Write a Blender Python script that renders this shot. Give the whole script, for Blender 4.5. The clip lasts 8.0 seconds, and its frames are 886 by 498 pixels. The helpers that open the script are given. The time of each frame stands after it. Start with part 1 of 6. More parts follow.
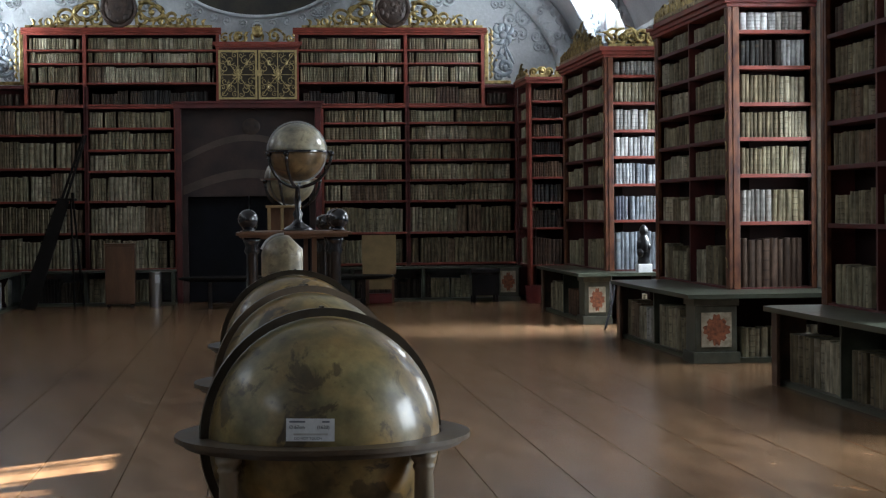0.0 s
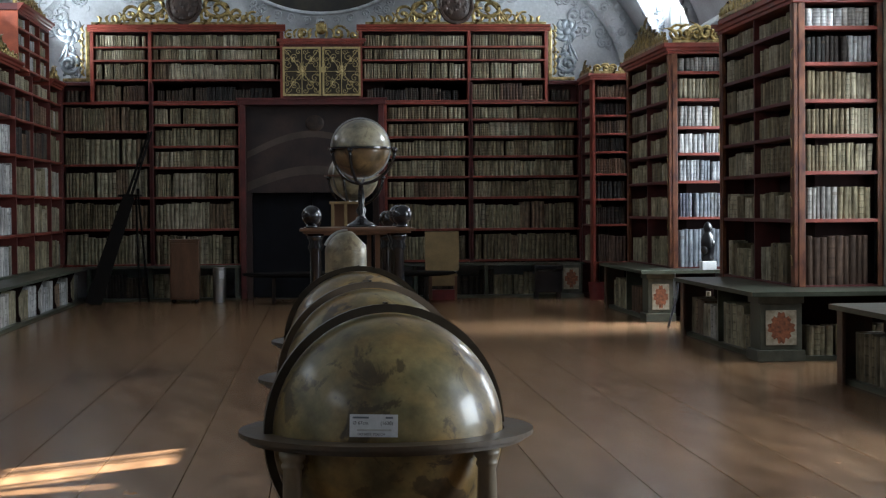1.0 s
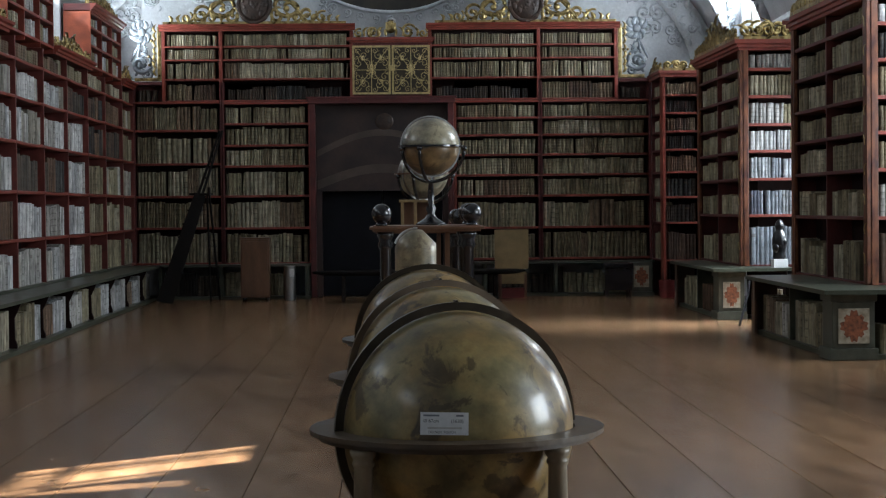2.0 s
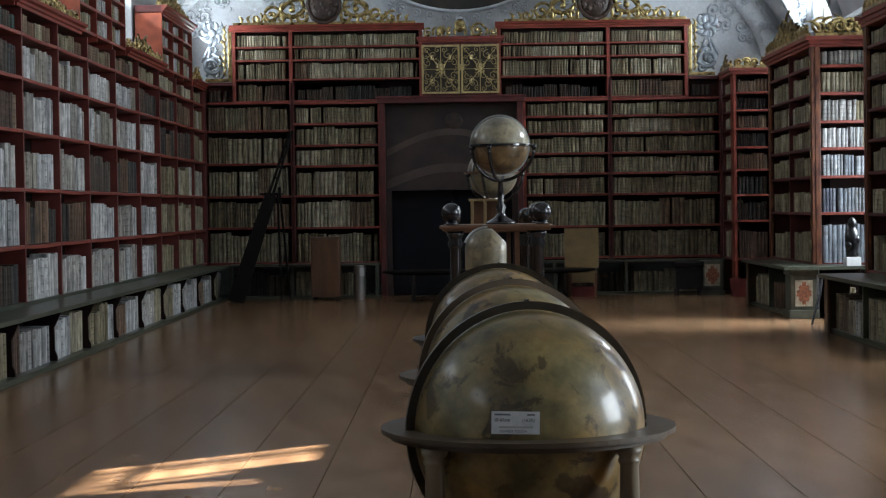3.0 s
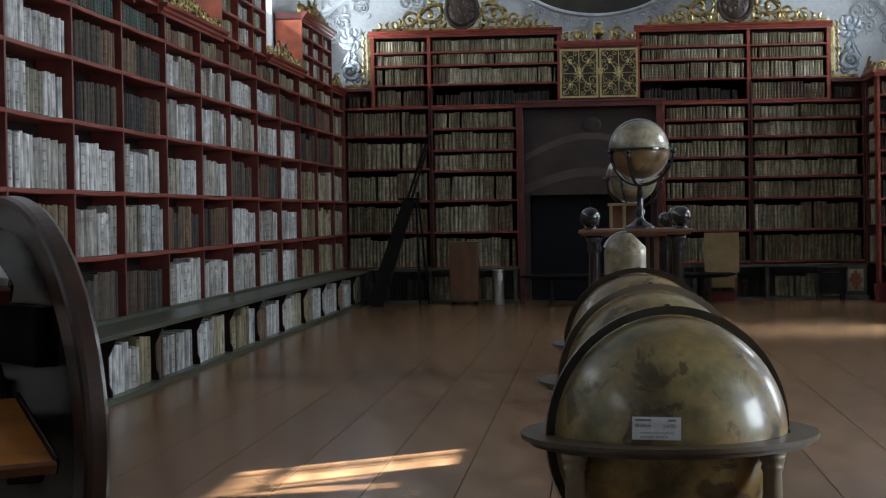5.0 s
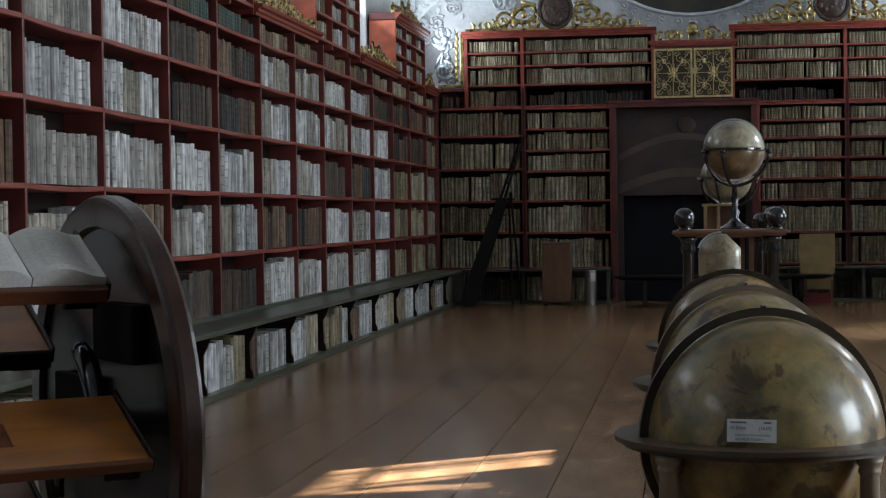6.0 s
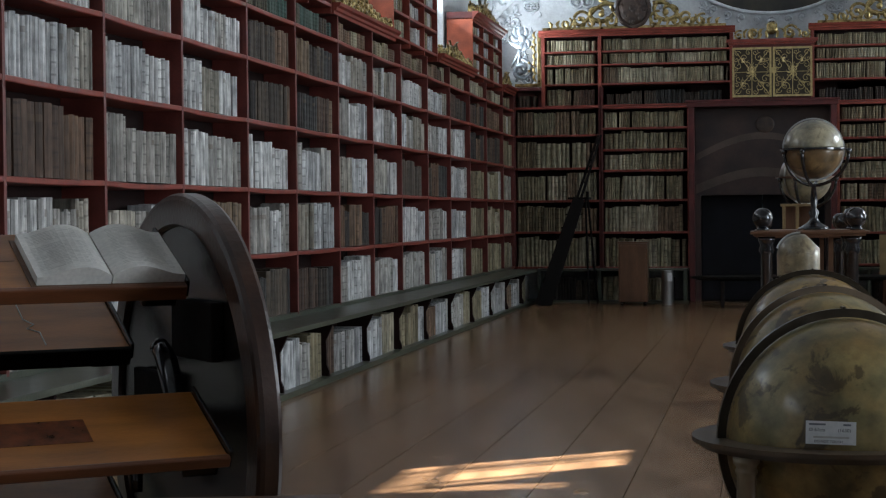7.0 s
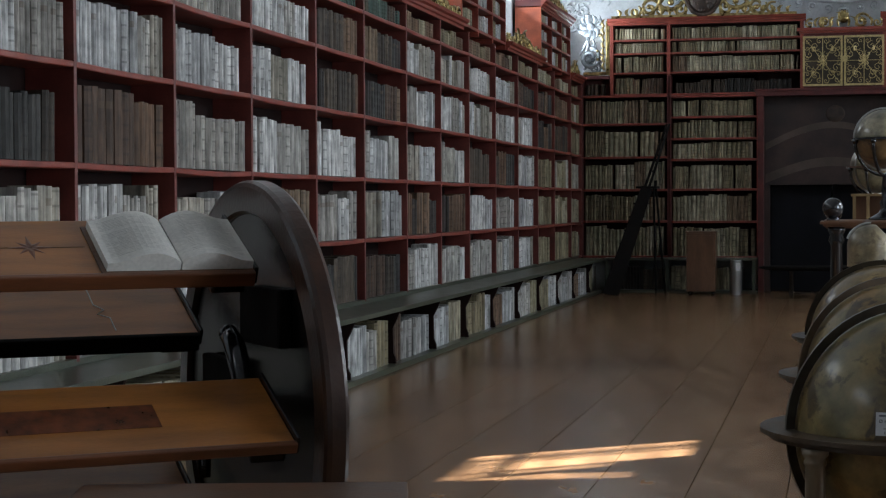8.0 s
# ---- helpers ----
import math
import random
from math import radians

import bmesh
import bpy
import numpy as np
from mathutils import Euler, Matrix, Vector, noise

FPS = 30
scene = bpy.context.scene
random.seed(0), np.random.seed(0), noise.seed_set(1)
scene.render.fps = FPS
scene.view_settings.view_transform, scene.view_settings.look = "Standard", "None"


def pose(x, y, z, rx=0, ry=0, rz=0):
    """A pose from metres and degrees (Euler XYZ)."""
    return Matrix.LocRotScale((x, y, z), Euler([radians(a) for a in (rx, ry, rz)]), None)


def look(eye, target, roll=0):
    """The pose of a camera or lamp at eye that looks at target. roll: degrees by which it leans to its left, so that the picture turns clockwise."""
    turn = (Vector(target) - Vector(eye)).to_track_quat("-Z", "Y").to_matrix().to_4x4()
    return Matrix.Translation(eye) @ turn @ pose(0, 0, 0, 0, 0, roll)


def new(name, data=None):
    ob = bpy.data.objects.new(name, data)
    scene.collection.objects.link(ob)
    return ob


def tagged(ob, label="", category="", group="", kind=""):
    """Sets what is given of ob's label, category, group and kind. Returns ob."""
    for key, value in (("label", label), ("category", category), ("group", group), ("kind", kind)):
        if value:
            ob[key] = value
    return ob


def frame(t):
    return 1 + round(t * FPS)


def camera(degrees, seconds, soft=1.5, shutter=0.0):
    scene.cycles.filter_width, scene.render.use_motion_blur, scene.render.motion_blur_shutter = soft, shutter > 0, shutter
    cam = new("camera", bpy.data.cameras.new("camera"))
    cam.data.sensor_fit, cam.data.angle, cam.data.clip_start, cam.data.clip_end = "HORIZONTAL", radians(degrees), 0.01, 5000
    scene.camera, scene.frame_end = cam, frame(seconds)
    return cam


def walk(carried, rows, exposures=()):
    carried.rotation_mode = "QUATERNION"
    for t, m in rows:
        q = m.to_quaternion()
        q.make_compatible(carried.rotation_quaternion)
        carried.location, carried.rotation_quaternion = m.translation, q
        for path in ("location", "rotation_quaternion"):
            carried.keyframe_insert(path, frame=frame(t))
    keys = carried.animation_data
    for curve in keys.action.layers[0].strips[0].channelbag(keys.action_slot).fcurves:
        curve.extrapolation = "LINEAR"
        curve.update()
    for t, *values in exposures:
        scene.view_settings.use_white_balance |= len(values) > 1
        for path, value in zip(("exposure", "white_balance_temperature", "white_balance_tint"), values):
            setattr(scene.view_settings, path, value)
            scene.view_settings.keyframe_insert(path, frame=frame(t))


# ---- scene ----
# ---- camera ----
cam = camera(27.94, 8.0, soft=1.2)
EYE = 1.6
ROWS = [
    (0.0, -0.0000, -5.979, -1.196, 0.589),
    (0.5, -0.0012, -5.023, -1.255, 0.561),
    (1.0, -0.0026, -3.956, -1.288, 0.466),
    (1.5, -0.0040, -2.840, -1.313, 0.489),
    (3.0, -0.0082, 0.509, -1.333, 0.794),
    (3.5, -0.0096, 1.607, -1.270, 0.914),
    (4.0, -0.0109, 2.585, -1.203, 1.077),
    (5.5, -0.0157, 6.383, -1.085, 0.801),
    (6.0, -0.0176, 7.917, -1.068, 0.790),
    (6.5, -0.0193, 9.239, -1.043, 0.709),
    (7.0, -0.0208, 10.365, -1.076, 0.559),
    (7.5, -0.0221, 11.415, -1.225, 0.378),
    (8.0, -0.0235, 12.523, -1.439, 0.280),
]
walk(cam, [(t, pose(x, 0, EYE, 90 + pitch, roll, yaw)) for t, x, yaw, pitch, roll in ROWS])
scene.view_settings.exposure = 3.97

# ---- world, sun and daylight ----
SUN_AZ, SUN_EL = 39.4, 26.0
world = bpy.data.worlds.new("sky")
scene.world = world
world.use_nodes = True
wn = world.node_tree.nodes
sky = wn.new("ShaderNodeTexSky")
sky.sky_type, sky.sun_disc = "NISHITA", False
sky.sun_elevation, sky.sun_rotation = radians(SUN_EL), radians(90 - SUN_AZ)
world.node_tree.links.new(sky.outputs[0], wn["Background"].inputs[0])
wn["Background"].inputs[1].default_value = 0.05
toward_sun = Vector((math.cos(radians(SUN_AZ)) * math.cos(radians(SUN_EL)), math.sin(radians(SUN_AZ)) * math.cos(radians(SUN_EL)), math.sin(radians(SUN_EL))))
sun = new("sun", bpy.data.lights.new("sun", "SUN"))
sun.data.energy, sun.data.angle, sun.data.color = 5.0, radians(0.35), (1.0, 0.96, 0.91)
sun.matrix_world = look(toward_sun * 60, (0, 0, 0))


def window_light(x, y, z, wide, high, facing, power, aim=0.15, spread=180):
    """Daylight of a window's opening, shining along +x or -x."""
    lamp = new("window_daylight", bpy.data.lights.new("window_daylight", "AREA"))
    lamp.data.shape, lamp.data.size, lamp.data.size_y = "RECTANGLE", wide, high
    lamp.data.energy, lamp.data.color = power, (0.80, 0.905, 1.0)
    lamp.data.spread = radians(spread)
    lamp.matrix_world = look((x, y, z), (x + facing, y, z - aim))
    return lamp


# ---- materials ----
def material(name, colour, rough=0.6, metal=0.0, vary=0.25, scale=6.0, bump=0.15, bump_scale=60.0, second=None, stretch=(1, 1, 1), random_tint=0.0, coat=0.0, island=False, spec=0.5):
    """Two scales of variation on a base colour, with fine relief."""
    mat = bpy.data.materials.new(name)
    mat.use_nodes = True
    tree = mat.node_tree
    n, link = tree.nodes, tree.links.new
    b = n["Principled BSDF"]
    b.inputs["Roughness"].default_value, b.inputs["Metallic"].default_value = rough, metal
    b.inputs["Coat Weight"].default_value = coat
    b.inputs["Specular IOR Level"].default_value = spec
    b.inputs["Coat Roughness"].default_value = 0.09
    co = n.new("ShaderNodeTexCoord")
    mp = n.new("ShaderNodeMapping")
    mp.inputs["Scale"].default_value = stretch
    link(co.outputs["Object"], mp.inputs["Vector"])
    n1, n2 = n.new("ShaderNodeTexNoise"), n.new("ShaderNodeTexNoise")
    for nd, s in ((n1, scale), (n2, bump_scale)):
        nd.inputs["Scale"].default_value = s
        nd.inputs["Detail"].default_value = 6 if nd is n1 else 3
        link(mp.outputs[0], nd.inputs["Vector"])
    ramp = n.new("ShaderNodeValToRGB")
    dark = second or tuple(c * (1 - vary) for c in colour)
    light = tuple(min(1, c * (1 + vary * 0.6)) for c in colour)
    ramp.color_ramp.elements[0].position, ramp.color_ramp.elements[1].position = 0.32, 0.68
    ramp.color_ramp.elements[0].color, ramp.color_ramp.elements[1].color = (*dark, 1), (*light, 1)
    link(n1.outputs["Fac"], ramp.inputs[0])
    fine = n.new("ShaderNodeMixRGB")
    fine.blend_type = "MULTIPLY"
    fine.inputs[0].default_value = 0.35
    link(ramp.outputs[0], fine.inputs[1])
    link(n2.outputs["Fac"], fine.inputs[2])
    out = fine.outputs[0]
    if random_tint:
        src = n.new("ShaderNodeNewGeometry" if island else "ShaderNodeObjectInfo").outputs["Random Per Island" if island else "Random"]
        mr = n.new("ShaderNodeMapRange")
        mr.inputs["To Min"].default_value, mr.inputs["To Max"].default_value = 1 - random_tint, 1 + random_tint
        link(src, mr.inputs["Value"])
        hsv = n.new("ShaderNodeHueSaturation")
        link(mr.outputs[0], hsv.inputs["Value"])
        link(out, hsv.inputs["Color"])
        out = hsv.outputs[0]
    link(out, b.inputs["Base Color"])
    rr = n.new("ShaderNodeMapRange")
    rr.inputs["To Min"].default_value, rr.inputs["To Max"].default_value = max(0.03, rough * 0.75), min(1, rough * 1.25)
    link(n1.outputs["Fac"], rr.inputs["Value"])
    link(rr.outputs[0], b.inputs["Roughness"])
    if bump:
        bp = n.new("ShaderNodeBump")
        bp.inputs["Strength"].default_value, bp.inputs["Distance"].default_value = bump, 0.01
        link(n2.outputs["Fac"], bp.inputs["Height"])
        link(bp.outputs[0], b.inputs["Normal"])
    return mat


def book_material():
    """Spine colour from the book itself; vertical wear, raised bands and a label patch on some."""
    mat = bpy.data.materials.new("book_cover")
    mat.use_nodes = True
    tree = mat.node_tree
    n, link = tree.nodes, tree.links.new
    b = n["Principled BSDF"]
    b.inputs["Roughness"].default_value = 0.62
    b.inputs["Specular IOR Level"].default_value = 0.25
    att = n.new("ShaderNodeAttribute")
    att.attribute_name = "tint"
    uv = n.new("ShaderNodeUVMap")
    uv.uv_map = "spine"
    sep = n.new("ShaderNodeSeparateXYZ")
    link(uv.outputs[0], sep.inputs[0])
    co = n.new("ShaderNodeNewGeometry")
    mp = n.new("ShaderNodeMapping")
    mp.inputs["Scale"].default_value = (1, 1, 0.16)
    link(co.outputs["Position"], mp.inputs["Vector"])
    n1, n2 = n.new("ShaderNodeTexNoise"), n.new("ShaderNodeTexNoise")
    n1.inputs["Scale"].default_value, n2.inputs["Scale"].default_value = 24, 70
    n1.inputs["Detail"].default_value = n2.inputs["Detail"].default_value = 5
    link(mp.outputs[0], n1.inputs["Vector"])
    link(co.outputs["Position"], n2.inputs["Vector"])
    wear = n.new("ShaderNodeMapRange")
    wear.inputs["From Min"].default_value, wear.inputs["From Max"].default_value = 0.3, 0.7
    wear.inputs["To Min"].default_value, wear.inputs["To Max"].default_value = 0.42, 1.2
    link(n1.outputs["Fac"], wear.inputs["Value"])
    mul = n.new("ShaderNodeMixRGB")
    mul.blend_type, mul.inputs[0].default_value = "MULTIPLY", 1.0
    link(att.outputs["Color"], mul.inputs[1])
    link(wear.outputs[0], mul.inputs[2])
    # grime in blotches, heavier on some spines
    n3 = n.new("ShaderNodeTexNoise")
    n3.inputs["Scale"].default_value, n3.inputs["Detail"].default_value, n3.inputs["Roughness"].default_value = 9, 4, 0.6
    link(co.outputs["Position"], n3.inputs["Vector"])
    grime = n.new("ShaderNodeMapRange")
    grime.inputs["From Min"].default_value, grime.inputs["From Max"].default_value = 0.36, 0.62
    grime.inputs["To Min"].default_value, grime.inputs["To Max"].default_value = 0.66, 1.08
    link(n3.outputs["Fac"], grime.inputs["Value"])
    soiled = n.new("ShaderNodeMixRGB")
    soiled.blend_type, soiled.inputs[0].default_value = "MULTIPLY", 0.85
    link(mul.outputs[0], soiled.inputs[1])
    link(grime.outputs[0], soiled.inputs[2])
    # worn lines along the raised bands of about half the books
    beat = n.new("ShaderNodeMath")
    beat.operation, beat.inputs[1].default_value = "MULTIPLY", 31.4
    link(sep.outputs["Y"], beat.inputs[0])
    wave = n.new("ShaderNodeMath")
    wave.operation = "SINE"
    link(beat.outputs[0], wave.inputs[0])
    edge = n.new("ShaderNodeMapRange")
    edge.inputs["From Min"].default_value, edge.inputs["From Max"].default_value = -1.0, -0.72
    edge.inputs["To Min"].default_value, edge.inputs["To Max"].default_value = 0.6, 1.0
    link(wave.outputs[0], edge.inputs["Value"])
    half = n.new("ShaderNodeMath")
    half.operation, half.inputs[1].default_value = "LESS_THAN", 0.22
    link(att.outputs["Alpha"], half.inputs[0])
    ribbed = n.new("ShaderNodeMixRGB")
    ribbed.blend_type = "MULTIPLY"
    link(half.outputs[0], ribbed.inputs[0])
    link(soiled.outputs[0], ribbed.inputs[1])
    link(edge.outputs[0], ribbed.inputs[2])
    # label patch between 0.70 and 0.84 of the height, on the books whose alpha is high
    def band(lo, hi):
        a, c, m = (n.new("ShaderNodeMath") for _ in range(3))
        a.operation, a.inputs[1].default_value = "GREATER_THAN", lo
        c.operation, c.inputs[1].default_value = "LESS_THAN", hi
        m.operation = "MULTIPLY"
        link(sep.outputs["Y"], a.inputs[0]), link(sep.outputs["Y"], c.inputs[0])
        link(a.outputs[0], m.inputs[0]), link(c.outputs[0], m.inputs[1])
        return m.outputs[0]
    on = n.new("ShaderNodeMath")
    on.operation, on.inputs[1].default_value = "GREATER_THAN", 0.86
    link(att.outputs["Alpha"], on.inputs[0])
    lab = n.new("ShaderNodeMath")
    lab.operation = "MULTIPLY"
    link(on.outputs[0], lab.inputs[0]), link(band(0.74, 0.84), lab.inputs[1])
    patch = n.new("ShaderNodeMixRGB")
    patch.inputs[2].default_value = (0.10, 0.065, 0.04, 1)
    soft = n.new("ShaderNodeMath")
    soft.operation, soft.inputs[1].default_value = "MULTIPLY", 0.45
    link(lab.outputs[0], soft.inputs[0]), link(soft.outputs[0], patch.inputs[0])
    link(ribbed.outputs[0], patch.inputs[1])
    link(patch.outputs[0], b.inputs["Base Color"])
    # raised bands as relief
    wv = n.new("ShaderNodeMath")
    wv.operation, wv.inputs[1].default_value = "MULTIPLY", 31.4
    link(sep.outputs["Y"], wv.inputs[0])
    sn = n.new("ShaderNodeMath")
    sn.operation = "SINE"
    link(wv.outputs[0], sn.inputs[0])
    add = n.new("ShaderNodeMath")
    add.operation = "MULTIPLY_ADD"
    add.inputs[1].default_value = 0.5
    link(n2.outputs["Fac"], add.inputs[0]), link(sn.outputs[0], add.inputs[2])
    bp = n.new("ShaderNodeBump")
    bp.inputs["Strength"].default_value, bp.inputs["Distance"].default_value = 0.3, 0.005
    link(add.outputs[0], bp.inputs["Height"])
    link(bp.outputs[0], b.inputs["Normal"])
    return mat


def globe_material(name, sea, land, line, coat=0.8):
    """Varnished map paper: blotched continents, thin graticule, browned patches."""
    mat = material(name, sea, 0.42, 0, 0.7, 5.5, 0.05, 30, coat=coat)
    tree = mat.node_tree
    n, link = tree.nodes, tree.links.new
    b = n["Principled BSDF"]
    base = b.inputs["Base Color"].links[0].from_socket
    co = n.new("ShaderNodeTexCoord")
    big = n.new("ShaderNodeTexNoise")
    big.inputs["Scale"].default_value, big.inputs["Detail"].default_value, big.inputs["Roughness"].default_value = 3.4, 5, 0.55
    link(co.outputs["Object"], big.inputs["Vector"])
    edge = n.new("ShaderNodeValToRGB")
    e = edge.color_ramp.elements
    e[0].position, e[1].position = 0.40, 0.66
    e[0].color, e[1].color = (0, 0, 0, 1), (0.9, 0.9, 0.9, 1)
    link(big.outputs["Fac"], edge.inputs[0])
    m1 = n.new("ShaderNodeMixRGB")
    m1.inputs[2].default_value = (*land, 1)
    link(edge.outputs[0], m1.inputs[0]), link(base, m1.inputs[1])
    coast = n.new("ShaderNodeValToRGB")
    c = coast.color_ramp
    c.elements[0].position, c.elements[1].position = 0.50, 0.60
    c.elements[0].color = c.elements[1].color = (0, 0, 0, 1)
    c.elements.new(0.54).color = (0.22, 0.22, 0.22, 1)
    link(big.outputs["Fac"], coast.inputs[0])
    fig = n.new("ShaderNodeTexNoise")
    fig.inputs["Scale"].default_value, fig.inputs["Detail"].default_value = 8.5, 6
    fig.inputs["Roughness"].default_value = 0.62
    fig.inputs["Distortion"].default_value = 0.7
    link(co.outputs["Object"], fig.inputs["Vector"])
    gate = n.new("ShaderNodeValToRGB")
    gate.color_ramp.elements[0].position, gate.color_ramp.elements[1].position = 0.54, 0.595
    link(fig.outputs["Fac"], gate.inputs[0])
    both = n.new("ShaderNodeMath")
    both.operation, both.use_clamp = "MULTIPLY_ADD", True
    both.inputs[1].default_value = 0.72
    link(gate.outputs[0], both.inputs[0]), link(coast.outputs[0], both.inputs[2])
    m2 = n.new("ShaderNodeMixRGB")
    m2.inputs[2].default_value = (*line, 1)
    link(both.outputs[0], m2.inputs[0]), link(m1.outputs[0], m2.inputs[1])
    mot = n.new("ShaderNodeTexNoise")
    mot.inputs["Scale"].default_value, mot.inputs["Detail"].default_value, mot.inputs["Roughness"].default_value = 13, 7, 0.68
    link(co.outputs["Object"], mot.inputs["Vector"])
    span = n.new("ShaderNodeMapRange")
    span.inputs["From Min"].default_value, span.inputs["From Max"].default_value = 0.34, 0.64
    span.inputs["To Min"].default_value, span.inputs["To Max"].default_value = 0.55, 1.15
    link(mot.outputs["Fac"], span.inputs["Value"])
    m3 = n.new("ShaderNodeMixRGB")
    m3.blend_type, m3.inputs[0].default_value = "MULTIPLY", 0.85
    link(m2.outputs[0], m3.inputs[1]), link(span.outputs[0], m3.inputs[2])
    link(m3.outputs[0], b.inputs["Base Color"])
    b.inputs["Coat Roughness"].default_value = 0.13
    return mat


def glowing(name, colour, strength):
    mat = bpy.data.materials.new(name)
    mat.use_nodes = True
    b = mat.node_tree.nodes["Principled BSDF"]
    b.inputs["Base Color"].default_value = (0, 0, 0, 1)
    b.inputs["Emission Color"].default_value = (*colour, 1)
    b.inputs["Emission Strength"].default_value = strength
    return mat


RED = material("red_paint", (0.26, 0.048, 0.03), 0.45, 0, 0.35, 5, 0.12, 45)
RED_MID = material("deep_red_paint", (0.165, 0.034, 0.026), 0.5, 0, 0.4, 4, 0.15, 45)
# brighter, more orange copy of RED with window light painted in
RED_LIT = material("lit_red_paint", (0.45, 0.095, 0.04), 0.5, 0, 0.35, 5, 0.12, 45)
# dark red parts; also the shaded copy of RED on room-facing shelves
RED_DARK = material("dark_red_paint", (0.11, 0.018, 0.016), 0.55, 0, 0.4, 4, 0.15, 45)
# near-black, with little gloss: the shade behind the books is put into this colour
SHADED_BACK = material("shaded_case_back", (0.02, 0.009, 0.008), 0.8, 0, 0.4, 3, 0.1, 40, spec=0.12)
PIER_RED = material("marbled_red_paint", (0.17, 0.06, 0.026), 0.42, 0, 0.7, 16, 0.15, 50, second=(0.045, 0.011, 0.009), stretch=(1, 1, 0.35))
GREEN = material("green_bench_paint", (0.075, 0.085, 0.062), 0.32, 0, 0.35, 4, 0.15, 50)
BENCH_END = material("worn_red_brown_paint", (0.10, 0.05, 0.03), 0.45, 0, 0.5, 5, 0.15, 50, second=(0.05, 0.035, 0.025))
# worn blotches on an off-white that is dulled to paint in shade
PANEL_PAINT = material("worn_shaded_panel_paint", (0.46, 0.42, 0.33), 0.55, 0, 0.35, 14, 0.12, 60, second=(0.27, 0.23, 0.16))
GREEN_PANEL = material("green_panel_paint", (0.085, 0.09, 0.066), 0.5, 0, 0.35, 8, 0.15, 60)
TILE_WHITE = material("painted_panel_white", (0.62, 0.58, 0.48), 0.5, 0, 0.25, 12, 0.1, 60)
# rosette red, worn, and lowered in tone for the shade it stands in
TILE_RED = material("painted_panel_rosette", (0.30, 0.10, 0.045), 0.65, 0, 0.6, 30, 0.1, 80)
GOLD = material("gilding", (0.56, 0.43, 0.19), 0.3, 1.0, 0.5, 14, 0.35, 60, second=(0.13, 0.09, 0.035))
GATE_BACK = material("dark_brown_backing", (0.045, 0.032, 0.018), 0.6, 0, 0.5, 7, 0.1, 50)
BRASS = material("gilt_iron", (0.66, 0.52, 0.25), 0.42, 0.7, 0.3, 20, 0.2, 80)
PLASTER = material("white_plaster", (0.74, 0.76, 0.78), 0.8, 0, 0.12, 1.5, 0.25, 25)
STUCCO = material("stucco_relief", (0.66, 0.69, 0.72), 0.75, 0, 0.25, 7, 0.4, 40)
STUCCO_GREY = material("grey_stucco", (0.27, 0.30, 0.33), 0.42, 0.3, 0.35, 6, 0.4, 40)
PAINTING = material("dark_ceiling_painting", (0.04, 0.033, 0.022), 0.6, 0, 0.7, 2.2, 0.1, 30, second=(0.016, 0.016, 0.016))
MEDALLION = material("carved_dark_medallion", (0.055, 0.03, 0.02), 0.5, 0, 0.6, 8, 0.35, 40)
PLANK = material("waxed_floor_board", (0.245, 0.136, 0.068), 0.24, 0, 0.42, 2.3, 0.06, 11, stretch=(2.2, 0.7, 1), random_tint=0.13)
JOINT = material("floor_joint", (0.05, 0.03, 0.018), 0.7)
WOOD_DARK = material("dark_walnut", (0.009, 0.006, 0.005), 0.24, 0, 0.45, 5, 0.05, 70, stretch=(1, 1, 0.2))
WOOD_RIM = material("polished_rim_wood", (0.046, 0.019, 0.011), 0.3, 0, 0.5, 6, 0.12, 60, coat=0.35)
WOOD_DESK = material("honey_veneer", (0.40, 0.15, 0.03), 0.3, 0, 0.35, 3.5, 0.06, 60, stretch=(0.6, 4, 4), coat=0.3)
WOOD_DESK_EDGE = material("desk_edge_wood", (0.16, 0.055, 0.022), 0.35, 0, 0.35, 4, 0.08, 60, stretch=(0.5, 4, 4))
BURL = material("burl_inlay", (0.17, 0.045, 0.014), 0.3, 0, 0.6, 18, 0.06, 60, coat=0.3)
WOOD_BLACK = material("blackened_wood", (0.007, 0.005, 0.004), 0.85, 0, 0.4, 6, 0.12, 60, spec=0.15)
WOOD_BROWN = material("brown_wood", (0.15, 0.07, 0.035), 0.45, 0, 0.35, 6, 0.12, 60, stretch=(1, 1, 0.25))
WOOD_TURNED = material("pale_turned_wood", (0.28, 0.22, 0.145), 0.4, 0, 0.35, 8, 0.12, 60, stretch=(1, 1, 0.25))
RING_WOOD = material("globe_ring_wood", (0.10, 0.065, 0.035), 0.5, 0, 0.4, 7, 0.1, 60, coat=0.1)
RING_DARK = material("globe_meridian_dark", (0.048, 0.036, 0.022), 0.35, 0.3, 0.45, 9, 0.1, 60)
EBONY = material("ebonised_wood", (0.012, 0.012, 0.015), 0.18, 0, 0.4, 6, 0.05, 50, coat=0.5)
BLACK_GLOSS = material("black_lacquer", (0.003, 0.003, 0.004), 0.3)
STEEL = material("brushed_steel", (0.55, 0.55, 0.54), 0.3, 1.0, 0.15, 8, 0.1, 90, stretch=(1, 1, 0.1))
CARD = material("board_card", (0.32, 0.22, 0.10), 0.7, 0, 0.25, 4, 0.1, 60)
PAPER = material("book_paper", (0.86, 0.84, 0.79), 0.75, 0, 0.12, 5, 0.06, 90)
PRINT = material("grey_print", (0.60, 0.585, 0.545), 0.8, 0, 0.2, 30, 0, 90)
LABEL = material("label_card", (0.87, 0.88, 0.89), 0.5, 0, 0.06, 9, 0.02, 60)
